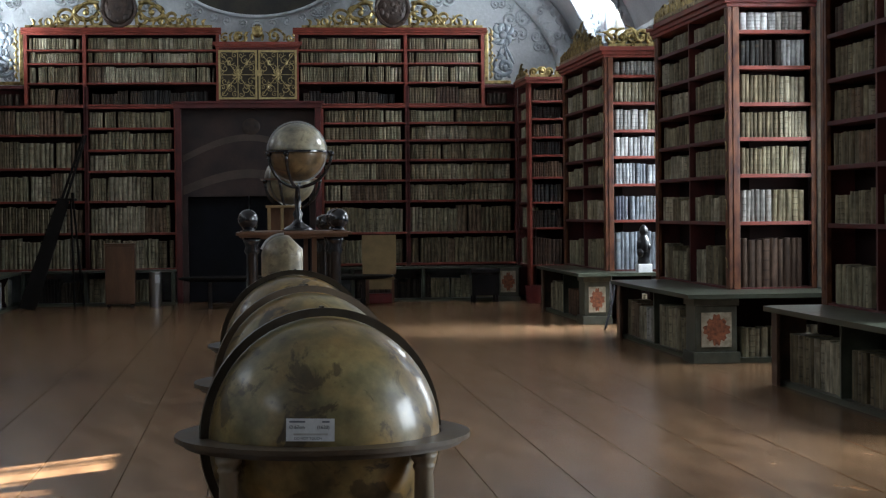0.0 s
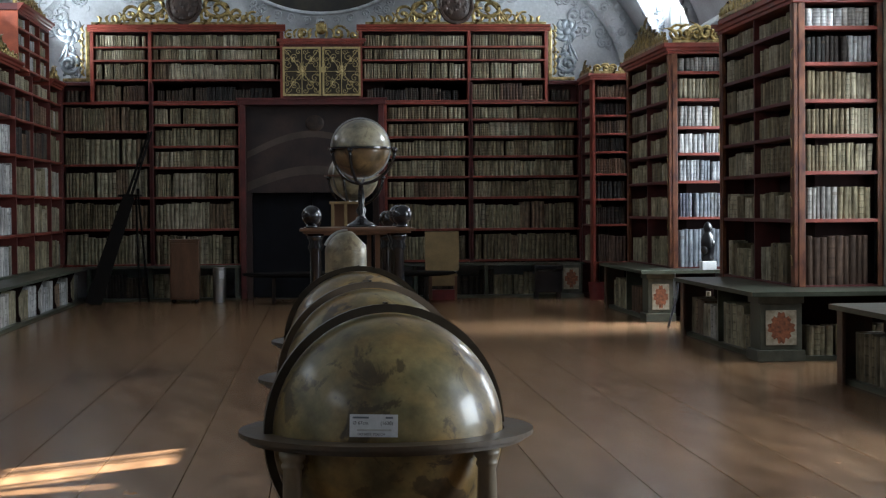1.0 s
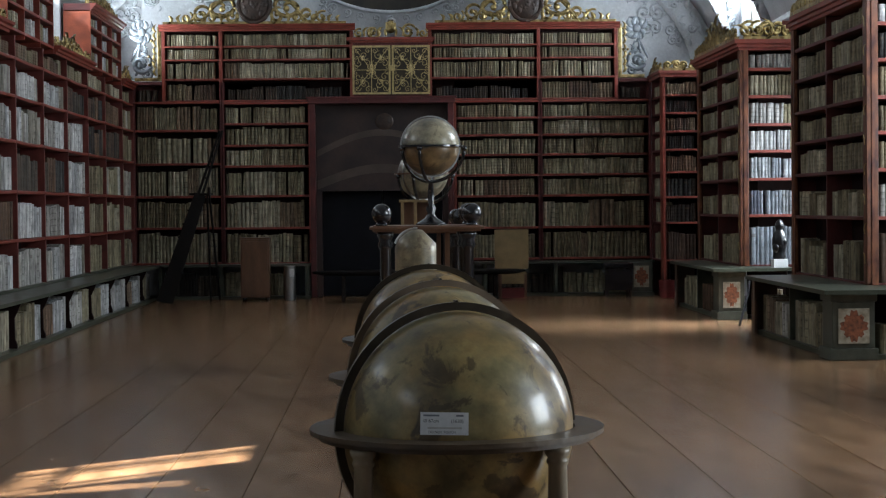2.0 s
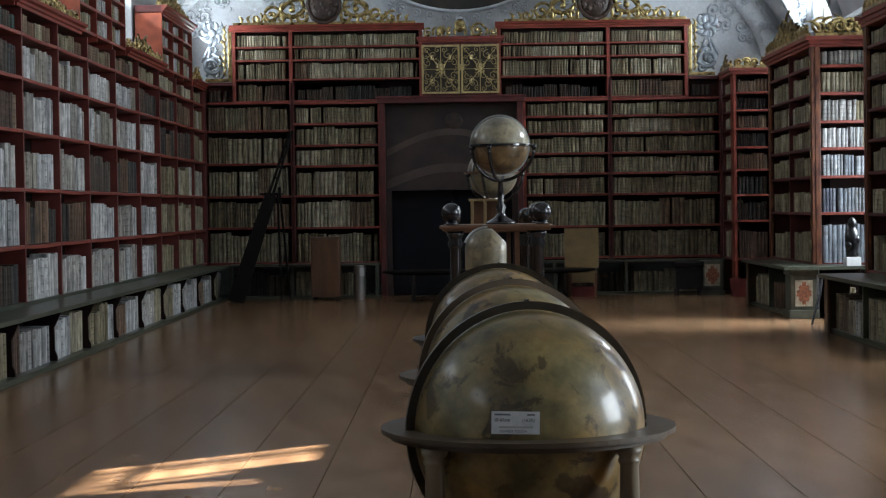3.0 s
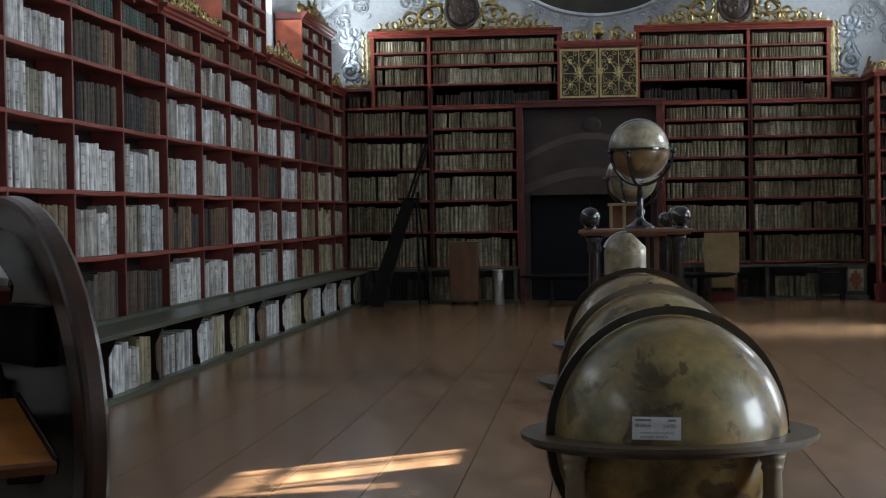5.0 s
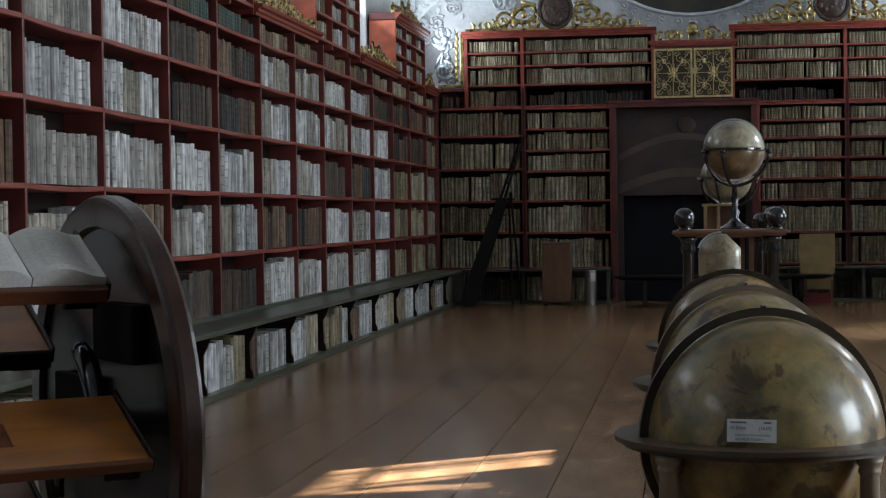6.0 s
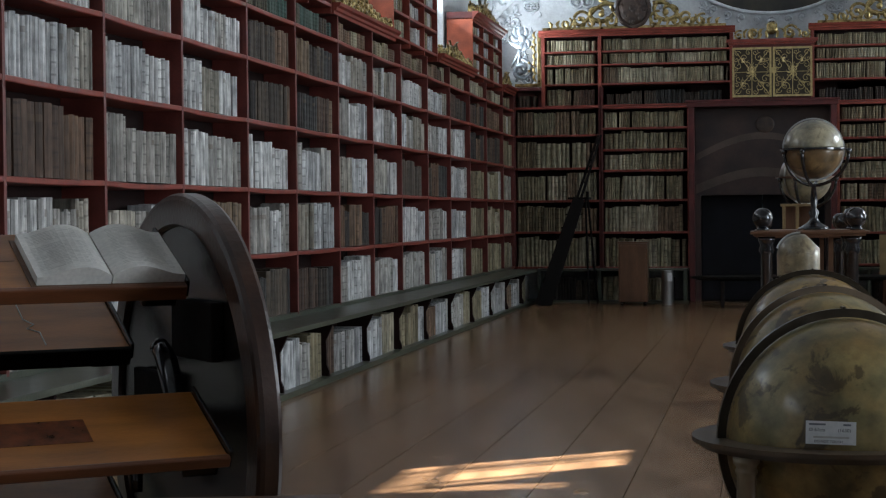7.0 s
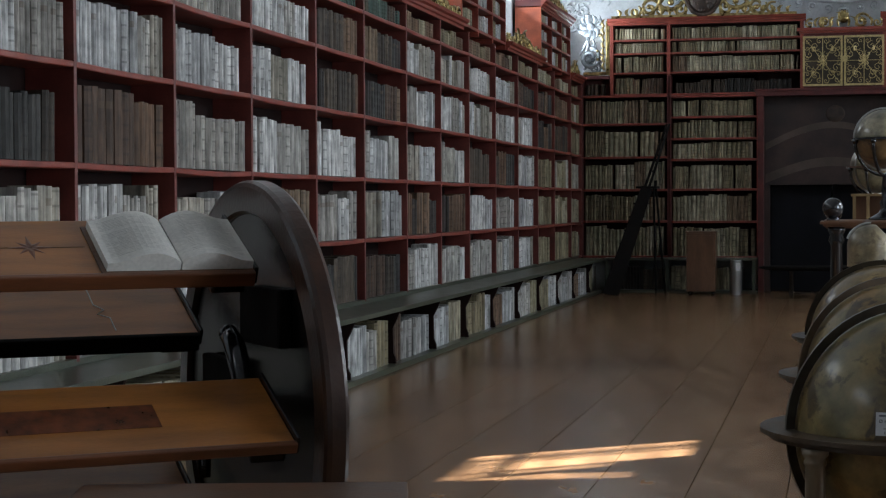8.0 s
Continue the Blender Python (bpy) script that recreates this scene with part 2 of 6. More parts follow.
LABEL_GREY = material("label_grey_print", (0.22, 0.24, 0.27), 0.6)
INK = material("label_ink", (0.05, 0.05, 0.06), 0.6)
BLACK_DOOR = material("dark_door_leaf", (0.008, 0.0085, 0.012), 0.75, 0, 0.5, 3, 0.1, 40, spec=0.2)
RECESS = material("painted_recess", (0.055, 0.03, 0.024), 0.6, 0, 0.5, 1.6, 0.1, 30, second=(0.02, 0.012, 0.011))
RECESS_LIGHT = material("painted_recess_scroll", (0.095, 0.068, 0.055), 0.65, 0, 0.35, 3, 0.1, 30)
RED_CLOTH = material("red_plastic", (0.16, 0.014, 0.014), 0.5)
GLASS_SKY = glowing("bright_sky_backdrop", (0.84, 0.92, 1.0), 0.14)
BOOK = book_material()
GLOBE = globe_material("terrestrial_globe_paper", (0.31, 0.25, 0.105), (0.31, 0.165, 0.036), (0.045, 0.028, 0.012), 0.38)
GLOBE_PALE = globe_material("pale_globe_paper", (0.42, 0.38, 0.26), (0.35, 0.30, 0.19), (0.2, 0.16, 0.1), 0.6)
GLOBE_TAN = globe_material("tan_globe_paper", (0.36, 0.31, 0.20), (0.29, 0.23, 0.13), (0.15, 0.11, 0.07), 0.4)
GLOBE_LOW = globe_material("brown_globe_paper", (0.30, 0.21, 0.10), (0.25, 0.13, 0.05), (0.08, 0.05, 0.025), 0.6)


# ---- mesh helpers ----
def empty(name, label, category, at=(0, 0, 0), group="", kind="", turn=0):
    ob = new(name)
    ob.matrix_world = pose(*at, 0, 0, turn)
    return tagged(ob, label, category, group, kind)


def part(name, bm, mat, parent=None, label="", smooth=False):
    me = bpy.data.meshes.new(name)
    bm.to_mesh(me)
    bm.free()
    me.materials.append(mat)
    if smooth:
        for p in me.polygons:
            p.use_smooth = True
    ob = new(name, me)
    if parent:
        ob.parent = parent
    if label:
        ob["label"] = label
    return ob


def share(name, me, parent, at, turn=0):
    ob = new(name, me)
    ob.parent = parent
    ob.matrix_basis = pose(*at, 0, 0, turn)
    return ob


def box(bm, x0, x1, y0, y1, z0, z1, bevel=0.0):
    vs = [bm.verts.new((x, y, z)) for x in (x0, x1) for y in (y0, y1) for z in (z0, z1)]
    made = [bm.faces.new([vs[i] for i in f]) for f in ((0, 1, 3, 2), (4, 6, 7, 5), (0, 4, 5, 1), (2, 3, 7, 6), (0, 2, 6, 4), (1, 5, 7, 3))]
    if bevel:
        edges = list({e for f in made for e in f.edges})
        bmesh.ops.bevel(bm, geom=edges, offset=bevel, segments=2, affect="EDGES", profile=0.6)
    return bm


def boxes(*rows, bevel=0.0):
    bm = bmesh.new()
    for r in rows:
        box(bm, *r, bevel=bevel)
    return bm


def lathe(profile, segs=28, bm=None, at=(0, 0, 0)):
    """A turned form from (radius, height) rows."""
    bm = bm or bmesh.new()
    rings = []
    for r, z in profile:
        rings.append([bm.verts.new((at[0] + r * math.cos(2 * math.pi * k / segs), at[1] + r * math.sin(2 * math.pi * k / segs), at[2] + z)) for k in range(segs)])
    for a, b in zip(rings, rings[1:]):
        for k in range(segs):
            bm.faces.new((a[k], a[(k + 1) % segs], b[(k + 1) % segs], b[k]))
    bm.faces.new(rings[0][::-1])
    bm.faces.new(rings[-1])
    return bm


def tube(bm, pts, radii, segs=7):
    """A round bar along a line of points, with its own radius at each."""
    pts = [Vector(p) for p in pts]
    if isinstance(radii, (int, float)):
        radii = [radii] * len(pts)
    rings = []
    for i, p in enumerate(pts):
        d = (pts[min(i + 1, len(pts) - 1)] - pts[max(i - 1, 0)]).normalized()
        q = d.to_track_quat("Z", "Y")
        rings.append([bm.verts.new(p + q @ Vector((radii[i] * math.cos(2 * math.pi * k / segs), radii[i] * math.sin(2 * math.pi * k / segs), 0))) for k in range(segs)])
    for a, b in zip(rings, rings[1:]):
        for k in range(segs):
            bm.faces.new((a[k], a[(k + 1) % segs], b[(k + 1) % segs], b[k]))
    bm.faces.new(rings[0][::-1])
    bm.faces.new(rings[-1])
    return bm


def ball(bm, at, r, squash=(1, 1, 1), u=14, v=9):
    m = Matrix.Translation(at) @ Matrix.Diagonal((r * squash[0], r * squash[1], r * squash[2], 1))
    bmesh.ops.create_uvsphere(bm, u_segments=u, v_segments=v, radius=1, matrix=m)
    return bm


def piece(name, shape, mat, parent, *args, **more):
    """One carved piece as a part of its own."""
    bm = bmesh.new()
    shape(bm, *args, **more)
    return part(name, bm, mat, parent, smooth=True)


def scroll(bm, at, size, start, turns, r, plane="xz", flip=1, rise=1.0):
    """A tapered spiral bar in an upright plane: a carved C-scroll."""
    pts, rad = [], []
    steps = int(14 * abs(turns)) + 6
    for i in range(steps + 1):
        s = i / steps
        a = start + flip * 2 * math.pi * turns * s
        d = size * (1 - 0.82 * s)
        u, w = d * math.cos(a), d * math.sin(a) * rise
        out = 0.25 * r * math.sin(7 * s)
        pts.append((at[0] + u, at[1] + out, at[2] + w) if plane == "xz" else (at[0] + out, at[1] + u, at[2] + w))
        rad.append(r * (0.55 + 0.6 * math.sin(math.pi * min(1, 0.15 + s * 0.9))))
    tube(bm, pts, rad, 6)
    ball(bm, pts[-1], r * 1.5, u=8, v=6)


def leaf(bm, at, length, lean, wide, plane="xz"):
    """An acanthus-like leaf with a bent tip."""
    rows = []
    for i in range(6):
        s = i / 5
        a = lean + 0.9 * s * s * (1 if lean < math.pi / 2 else -1)
        u, w = length * s * math.cos(a), length * s * math.sin(a)
        h = wide * math.sin(math.pi * (0.12 + 0.86 * s)) * (1 + 0.25 * math.cos(9 * s))
        o = 0.35 * wide * math.sin(math.pi * s)
        row = []
        for k, side in ((-1, 0), (0, 1), (1, 0)):
            du, dw = -math.sin(a) * h * k, math.cos(a) * h * k
            p = (at[0] + u + du, at[1] - o - 0.4 * wide * side, at[2] + w + dw) if plane == "xz" else (at[0] - o - 0.4 * wide * side, at[1] + u + du, at[2] + w + dw)
            row.append(bm.verts.new(p))
        rows.append(row)
    for a, b in zip(rows, rows[1:]):
        for k in range(2):
            bm.faces.new((a[k], a[k + 1], b[k + 1], b[k]))
    back = [[bm.verts.new(v.co + (Vector((0, 0.02, 0)) if plane == "xz" else Vector((0.02, 0, 0)))) for v in r] for r in rows]
    for a, b in zip(back, back[1:]):
        for k in range(2):
            bm.faces.new((a[k], b[k], b[k + 1], a[k + 1]))


# ---- books ----
PALE = [(0.50, 0.49, 0.47), (0.58, 0.575, 0.56), (0.42, 0.405, 0.375), (0.62, 0.62, 0.61), (0.34, 0.32, 0.29), (0.48, 0.485, 0.485)]
BEIGE = [(0.30, 0.26, 0.165), (0.35, 0.31, 0.205), (0.25, 0.21, 0.13), (0.39, 0.345, 0.245), (0.205, 0.165, 0.10)]
WARM = [(0.37, 0.34, 0.285), (0.29, 0.265, 0.215), (0.42, 0.40, 0.35)]
BROWN = [(0.13, 0.075, 0.045), (0.17, 0.105, 0.065), (0.09, 0.055, 0.038), (0.20, 0.14, 0.09)]
DARK = [(0.040, 0.032, 0.027), (0.065, 0.05, 0.038), (0.085, 0.065, 0.048), (0.045, 0.043, 0.04)]
GREENISH = [(0.05, 0.085, 0.07), (0.07, 0.10, 0.08), (0.10, 0.09, 0.06)]
BLUISH = [(0.30, 0.33, 0.37), (0.40, 0.42, 0.44), (0.13, 0.14, 0.18), (0.46, 0.46, 0.45)]


def book_shape(o, u, w, wide, high, deep, lean, round_out):
    """Corners and faces of one book: spine rounded, standing at o, running along u, spine towards w."""
    foot = [(0, -deep), (wide, -deep), (wide, 0), (wide * 0.78, round_out * 0.75), (wide * 0.5, round_out), (wide * 0.22, round_out * 0.75), (0, 0)]
    up = Vector((0, 0, 1))
    low = [o + u * a + w * b for a, b in foot]
    top = [p + up * high + u * lean for p in low]
    return [*low, *top], foot


FACES = [(i, (i + 1) % 7, 7 + (i + 1) % 7, 7 + i) for i in range(7)] + [tuple(range(7, 14))]
SPINE = {2: (1.0, 0.78), 3: (0.78, 0.5), 4: (0.5, 0.22), 5: (0.22, 0.0)}


class BookStore:
    """Gathers books and links them either singly or as one mass."""

    def __init__(self):
        self.verts, self.faces, self.tints, self.uvs = [], [], [], []

    def add(self, verts, tint):
        base = len(self.verts)
        self.verts += [tuple(v) for v in verts]
        self.tints += [tint] * len(verts)
        for i, f in enumerate(FACES):
            self.faces.append(tuple(base + k for k in f))
            a, b = SPINE.get(i, (0.5, 0.5))
            self.uvs += [(a, 0), (b, 0), (b, 1), (a, 1)] if i in SPINE else [(0.5, 0.1)] * len(f)

    def build(self, name):
        me = bpy.data.meshes.new(name)
        me.from_pydata(self.verts, [], self.faces)
        me.materials.append(BOOK)
        att = me.attributes.new("tint", "FLOAT_COLOR", "POINT")
        att.data.foreach_set("color", np.array(self.tints, dtype=np.float32).ravel())
        uv = me.uv_layers.new(name="spine")
        uv.data.foreach_set("uv", np.array(self.uvs, dtype=np.float32).ravel())
        me.update()
        return new(name, me)


MASS = {}
single_books = [0]


def shelf_row(rng, start, u, w, length, gap, palette, fill=0.96, key="", thick=(0.03, 0.075), singly=False, deep=0.22, tall=(0.68, 0.84), second=None):
    """Books standing side by side from start along u for length metres, on a shelf with gap metres of clear height."""
    u, w, start = Vector(u), Vector(w), Vector(start)
    at, h = 0.012, gap * rng.uniform(*tall)
    colour, run = rng.choice(palette), 0
    while at < length * fill - 0.03:
        if run <= 0:
            colour, h, run = rng.choice(palette if not second or rng.random() < 0.8 else second), gap * rng.uniform(*tall), rng.randint(3, 10)
            th = rng.uniform(*thick)
        run -= 1
        wide = th * rng.uniform(0.8, 1.25)
        if at + wide > length - 0.008:
            break
        high = min(gap * 0.93, h * rng.uniform(0.975, 1.025))
        lean = rng.uniform(-0.004, 0.004) if rng.random() < 0.9 else rng.uniform(0.0, 0.02)
        back = rng.uniform(0.0, 0.025)
        shade = rng.uniform(0.66, 1.22)
        tint = (*(min(0.8, c * shade) for c in colour), rng.random())
        verts, _ = book_shape(start + u * at - w * back, u, w, wide * 0.94, high, deep - 0.03, lean, min(0.022, wide * 0.33))
        if singly:
            one = BookStore()
            middle = start + u * (at + wide / 2)
            one.add([v - middle for v in verts], tint)
            ob = one.build("book")
            ob.location = middle
            kind = "pale vellum" if palette in (PALE, BEIGE) else "dark leather"
            tagged(ob, f"old {kind} bound book standing on a red shelf", "book", "books on the long wall")
            single_books[0] += 1
        else:
            MASS.setdefault(key, BookStore()).add(verts, tint)
        at += wide + (0.0 if rng.random() < 0.95 else rng.uniform(0.01, 0.05))


# ---- the hall: plan ----
AXIS = 0.05
X_LEFT, X_BENCH_L = -4.6, -4.15
Y_FAR, Y_BACK = 32.3, -1.6
LEFT_Z = [0.66, 1.265, 1.87, 2.49, 3.05, 3.52]
LEFT_Y = [6.8, 8.5, 10.2, 11.88, 13.57, 15.37, 17.03, 18.8, 20.5, 22.15, 23.93, 25.68, 27.43, 29.1, 30.95, 32.3]
RIGHT_Z = [0.74, 1.46, 1.98, 2.38, 2.76, 3.16, 3.55]
CORNICE = 3.87
rng = random.Random(7)

# ---- shell ----
X_WALL_L, X_WALL_R = -5.06, 6.2
ground = part("ground", boxes((-40, 40, -40, 80, -0.6, -0.5)), JOINT)
tagged(ground, "dark bare ground under the building", "ground", kind="structure")
floor = part("floor", boxes((X_WALL_L - 0.3, X_WALL_R + 0.3, Y_BACK - 0.3, 34.0, -0.45, -0.012)), JOINT)
tagged(floor, "brown waxed wooden floor with wide boards", "floor", kind="structure")


def wall_with_holes(name, axis, at, thick, lo, hi, z0, z1, holes, mat, label):
    """A wall in the plane axis=at, from lo to hi, with upright openings (a, b, z_low, z_high)."""
    bm = bmesh.new()
    cuts = sorted({lo, hi, *(h[0] for h in holes), *(h[1] for h in holes)})
    for a, b in zip(cuts, cuts[1:]):
        levels = [z0]
        for h in holes:
            if h[0] <= a + 1e-6 and b - 1e-6 <= h[1]:
                levels += [h[2], h[3]]
        levels.append(z1)
        for c, d in zip(levels[::2], levels[1::2]):
            if d - c > 1e-4:
                box(bm, *((at, at + thick, a, b, c, d) if axis == "x" else (a, b, at, at + thick, c, d)))
    return tagged(part(name, bm, mat), label, "wall", kind="structure")


NICHES = [(3.3, 6.4), (9.6, 12.9), (15.7, 18.95), (22.3, 25.25), (28.7, 31.0)]
LUNETTES_R = [(a + b) / 2 for a, b in NICHES]
LUNETTES_L = [1.7, 7.85, 14.0, 20.15, 26.3, 31.75]
SPRING, CROWN, HALF = 3.95, 7.4, 6.15
holes_r = [(a + 0.75, b - 0.12, 1.15, 3.3) for a, b in NICHES] + [(y - 1.2, y + 1.2, 4.2, 5.65) for y in LUNETTES_R]
holes_l = [(y - (1.42 if y < 31 else 0.6), y + (1.42 if y < 31 else 0.6), 3.95, 5.65) for y in LUNETTES_L]
wall_with_holes("wall_right", "x", X_WALL_R, 0.5, Y_BACK, 34.0, -0.2, 7.0, holes_r, PLASTER, "white plastered wall with tall window openings")
wall_with_holes("wall_left", "x", X_WALL_L - 0.5, 0.5, Y_BACK, 34.0, -0.2, 7.0, holes_l, PLASTER, "white plastered wall behind the long bookcases")
wall_with_holes("wall_far", "y", 33.1, 0.4, X_WALL_L - 0.3, X_WALL_R + 0.3, -0.2, 8.0, [], PLASTER, "white plastered end wall with stucco relief")
wall_with_holes("wall_near", "y", Y_BACK - 0.4, 0.4, X_WALL_L - 0.3, X_WALL_R + 0.3, -0.2, 8.0, [(-0.9, 0.9, -0.2, 2.4)], PLASTER, "plain white plastered wall with a doorway")
tagged(part("door_near", boxes((-0.9, 0.9, Y_BACK - 0.3, Y_BACK - 0.22, -0.01, 2.4)), WOOD_BROWN), "plain brown wooden door in the near wall", "door", kind="structure")


def vault_x(z):
    s = max(0.0, 1 - ((z - SPRING) / (CROWN - SPRING)) ** 2)
    return HALF * math.sqrt(s)


def in_lunette(side, y, z):
    for c in (LUNETTES_R if side > 0 else LUNETTES_L):
        wide = 1.45 if (side > 0 or c < 31) else 0.75
        if abs(y - c) < wide and z < 4.55 + math.sqrt(max(0, wide ** 2 - (y - c) ** 2)):
            return True
    return False


# barrel vault with lunettes cut into both flanks
bm = bmesh.new()
STEP_Y, STEP_A = 0.12, 72
ny = int((33.1 - Y_BACK) / STEP_Y) + 1
grid = {}
for j in range(STEP_A + 1):
    a = math.pi * j / STEP_A
    for i in range(ny + 1):
        y = min(33.1, Y_BACK + i * STEP_Y)
        grid[i, j] = (AXIS + HALF * math.cos(a), y, SPRING + (CROWN - SPRING) * math.sin(a))
made = {}
for j in range(STEP_A):
    for i in range(ny):
        q = [grid[i, j], grid[i + 1, j], grid[i + 1, j + 1], grid[i, j + 1]]
        cx = sum(p[0] for p in q) / 4 - AXIS
        if in_lunette(cx, sum(p[1] for p in q) / 4, sum(p[2] for p in q) / 4):
            continue
        vs = []
        for k in ((i, j), (i + 1, j), (i + 1, j + 1), (i, j + 1)):
            if k not in made:
                made[k] = bm.verts.new(grid[k])
            vs.append(made[k])
        bm.faces.new(vs)
# the small cross vaults over the windows
for side, centres in ((1, LUNETTES_R), (-1, LUNETTES_L)):
    for c in centres:
        wide = 1.5 if (side > 0 or c < 31) else 0.82
        rows = []
        for k in range(17):
            a = math.pi * k / 16
            y, z = c + wide * math.cos(a), 4.55 + wide * math.sin(a)
            near = AXIS + side * (vault_x(z) - 0.05)
            wall = X_WALL_R if side > 0 else X_WALL_L
            rows.append((bm.verts.new((near, y, z)), bm.verts.new((wall + 0.02 * side, y, z))))
        for p, q in zip(rows, rows[1:]):
            bm.faces.new((p[0], q[0], q[1], p[1]))
        for s in (-1, 1) if side > 0 else ():
            y = c + s * wide
            wall = X_WALL_R if side > 0 else X_WALL_L
            f = [bm.verts.new(p) for p in ((AXIS + side * 4.9, y, 3.9), (wall, y, 3.9), (wall, y, 4.55), (AXIS + side * (vault_x(4.55) - 0.05), y, 4.55))]
            bm.faces.new(f)
tagged(part("ceiling", bm, PLASTER, smooth=False), "white stuccoed barrel vault with cross vaults over windows", "ceiling", kind="structure")
roof = part("roof", boxes((X_WALL_L - 0.8, X_WALL_R + 0.8, Y_BACK - 0.8, 34.5, 8.0, 8.2)), JOINT)
tagged(roof, "plain dark roof slab over the vault", "roof", kind="structure")

# windows: glowing sky behind glazing bars, daylight at the opening
def window(at_x, y0, y1, z0, z1, facing, power, name, aim):
    w = empty(name, "white framed window with bright sky behind small panes", "window", (at_x, (y0 + y1) / 2, z0), kind="structure")
    hw, h = (y1 - y0) / 2, z1 - z0
    bm = boxes((-0.04, 0.04, -hw, -hw + 0.07, 0, h), (-0.04, 0.04, hw - 0.07, hw, 0, h), (-0.04, 0.04, -hw + 0.07, hw - 0.07, 0, 0.07), (-0.04, 0.04, -hw + 0.07, hw - 0.07, h - 0.07, h))
    part("window_frame", bm, TILE_WHITE, w)
    for k in range(1, 4):
        y = -hw + 0.07 + k * (2 * hw - 0.14) / 4
        part("glazing_bar", boxes((-0.015, 0.015, y - 0.012, y + 0.012, 0.07, h - 0.07)), TILE_WHITE, w)
    window_light(at_x + 0.1 * facing, (y0 + y1) / 2, (z0 + z1) / 2, y1 - y0 - 0.1, h - 0.1, facing, power, aim, (125 if y0 < 15 else 179) if z0 < 2 else 170)
    return w


LOW_POWER = [9, 10.5, 4.2, 5.0, 0.15]
HIGH_POWER_R = [1.0, 1.4, 17, 5, 19]
HIGH_POWER_L = [0.9, 1.0, 1.1, 1.4, 4.5, 7]
for (a, b), yc, low, high in zip(NICHES, LUNETTES_R, LOW_POWER, HIGH_POWER_R):
    window(X_WALL_R + 0.2, a + 0.75, b - 0.12, 1.15, 3.3, -1, low, "window_low", 0.5)
    window(X_WALL_R + 0.2, yc - 1.2, yc + 1.2, 4.2, 5.65, -1, high, "window_high", -1.2 if yc > 28 else -2.0 if yc > 20 else 0.0)
for y, high in zip(LUNETTES_L, HIGH_POWER_L):
    hw = 1.42 if y < 31 else 0.6
    window(X_WALL_L - 0.2, y - hw, y + hw, 3.95, 5.65, 1, high, "window_high", -1.3 if y > 24 else -0.55)
# extra narrow lamp added at the fourth window to brighten a floor patch
window_light(X_WALL_R + 0.15, 23.75, 2.3, 1.5, 1.3, -1, 5, 0.75, 55)
# bright sky outside; unseen slits added in it shape the sun's streak on the floor
SUN_SLITS = [(17.74, 18.07, 4.93, 5.56), (18.42, 18.48, 4.93, 5.56)]
# rows of fine slits blur into the dimmer parts of the streak
SUN_SLITS += [(18.09 + 0.03 * k, 18.108 + 0.03 * k, 4.93, 5.56) for k in range(11)]
SUN_SLITS += [(17.56 + 0.03 * k, 17.578 + 0.03 * k, 5.2, 5.56) for k in range(6)]
SUN_SLITS += [(a, b, 5.62, 6.05) for a, b, _, _ in SUN_SLITS[1:13]] + [(17.5 + 0.032 * k, 17.516 + 0.032 * k, 5.62, 6.05) for k in range(18)]
SUN_SLITS += [(16.78 + 0.034 * k, 16.80 + 0.034 * k, 4.60 + 0.042 * k, 4.84 + 0.044 * k) for k in range(20)]
SUN_SLITS.sort(key=lambda h: (h[0], h[2]))
# this sheet also blocks the sun everywhere but the slits
wall_with_holes("backdrop_right", "x", X_WALL_R + 0.65, 0.004, Y_BACK, 34, 0.5, 7.0, SUN_SLITS, GLASS_SKY, "added glowing sheet for the sky outside the windows")
wall_with_holes("backdrop_left", "x", X_WALL_L - 0.67, 0.02, Y_BACK, 34, 3.5, 7.0, [], GLASS_SKY, "added glowing sheet for the sky outside the windows")


# ---- bookcases ----
def cornice_bm(length, flip=1):
    """Stepped moulding along +y, projecting towards +x."""
    prof = [(0, 0), (0.02, 0), (0.025, 0.03), (0.05, 0.04), (0.055, 0.07), (0.09, 0.085), (0.10, 0.12), (0, 0.12)]
    bm = bmesh.new()
    a = [bm.verts.new((x * flip, 0, z)) for x, z in prof]
    b = [bm.verts.new((x * flip, length, z)) for x, z in prof]
    k = len(prof)
    for i in range(k):
        bm.faces.new((a[i], a[(i + 1) % k], b[(i + 1) % k], b[i]))
    bm.faces.new(a), bm.faces.new(b[::-1])
    return bm


def sagged_board(length, deep, thick, sag):
    """A shelf along +y whose middle hangs a little; front edge at x=0, rounded."""
    bm = bmesh.new()
    prof = [(-deep, -thick), (-0.006, -thick), (0, -thick + 0.006), (0, -0.006), (-0.006, 0), (-deep, 0)]
    rings = []
    for i in range(5):
        s = i / 4
        dz = -sag * math.sin(math.pi * s)
        rings.append([bm.verts.new((x, s * length, z + dz)) for x, z in prof])
    for p, q in zip(rings, rings[1:]):
        for k in range(6):
            bm.faces.new((p[k], p[(k + 1) % 6], q[(k + 1) % 6], q[k]))
    bm.faces.new(rings[0]), bm.faces.new(rings[-1][::-1])
    return bm


def mesh_of(name, bm, mat):
    me = bpy.data.meshes.new(name)
    bm.to_mesh(me)
    bm.free()
    me.materials.append(mat)
    return me


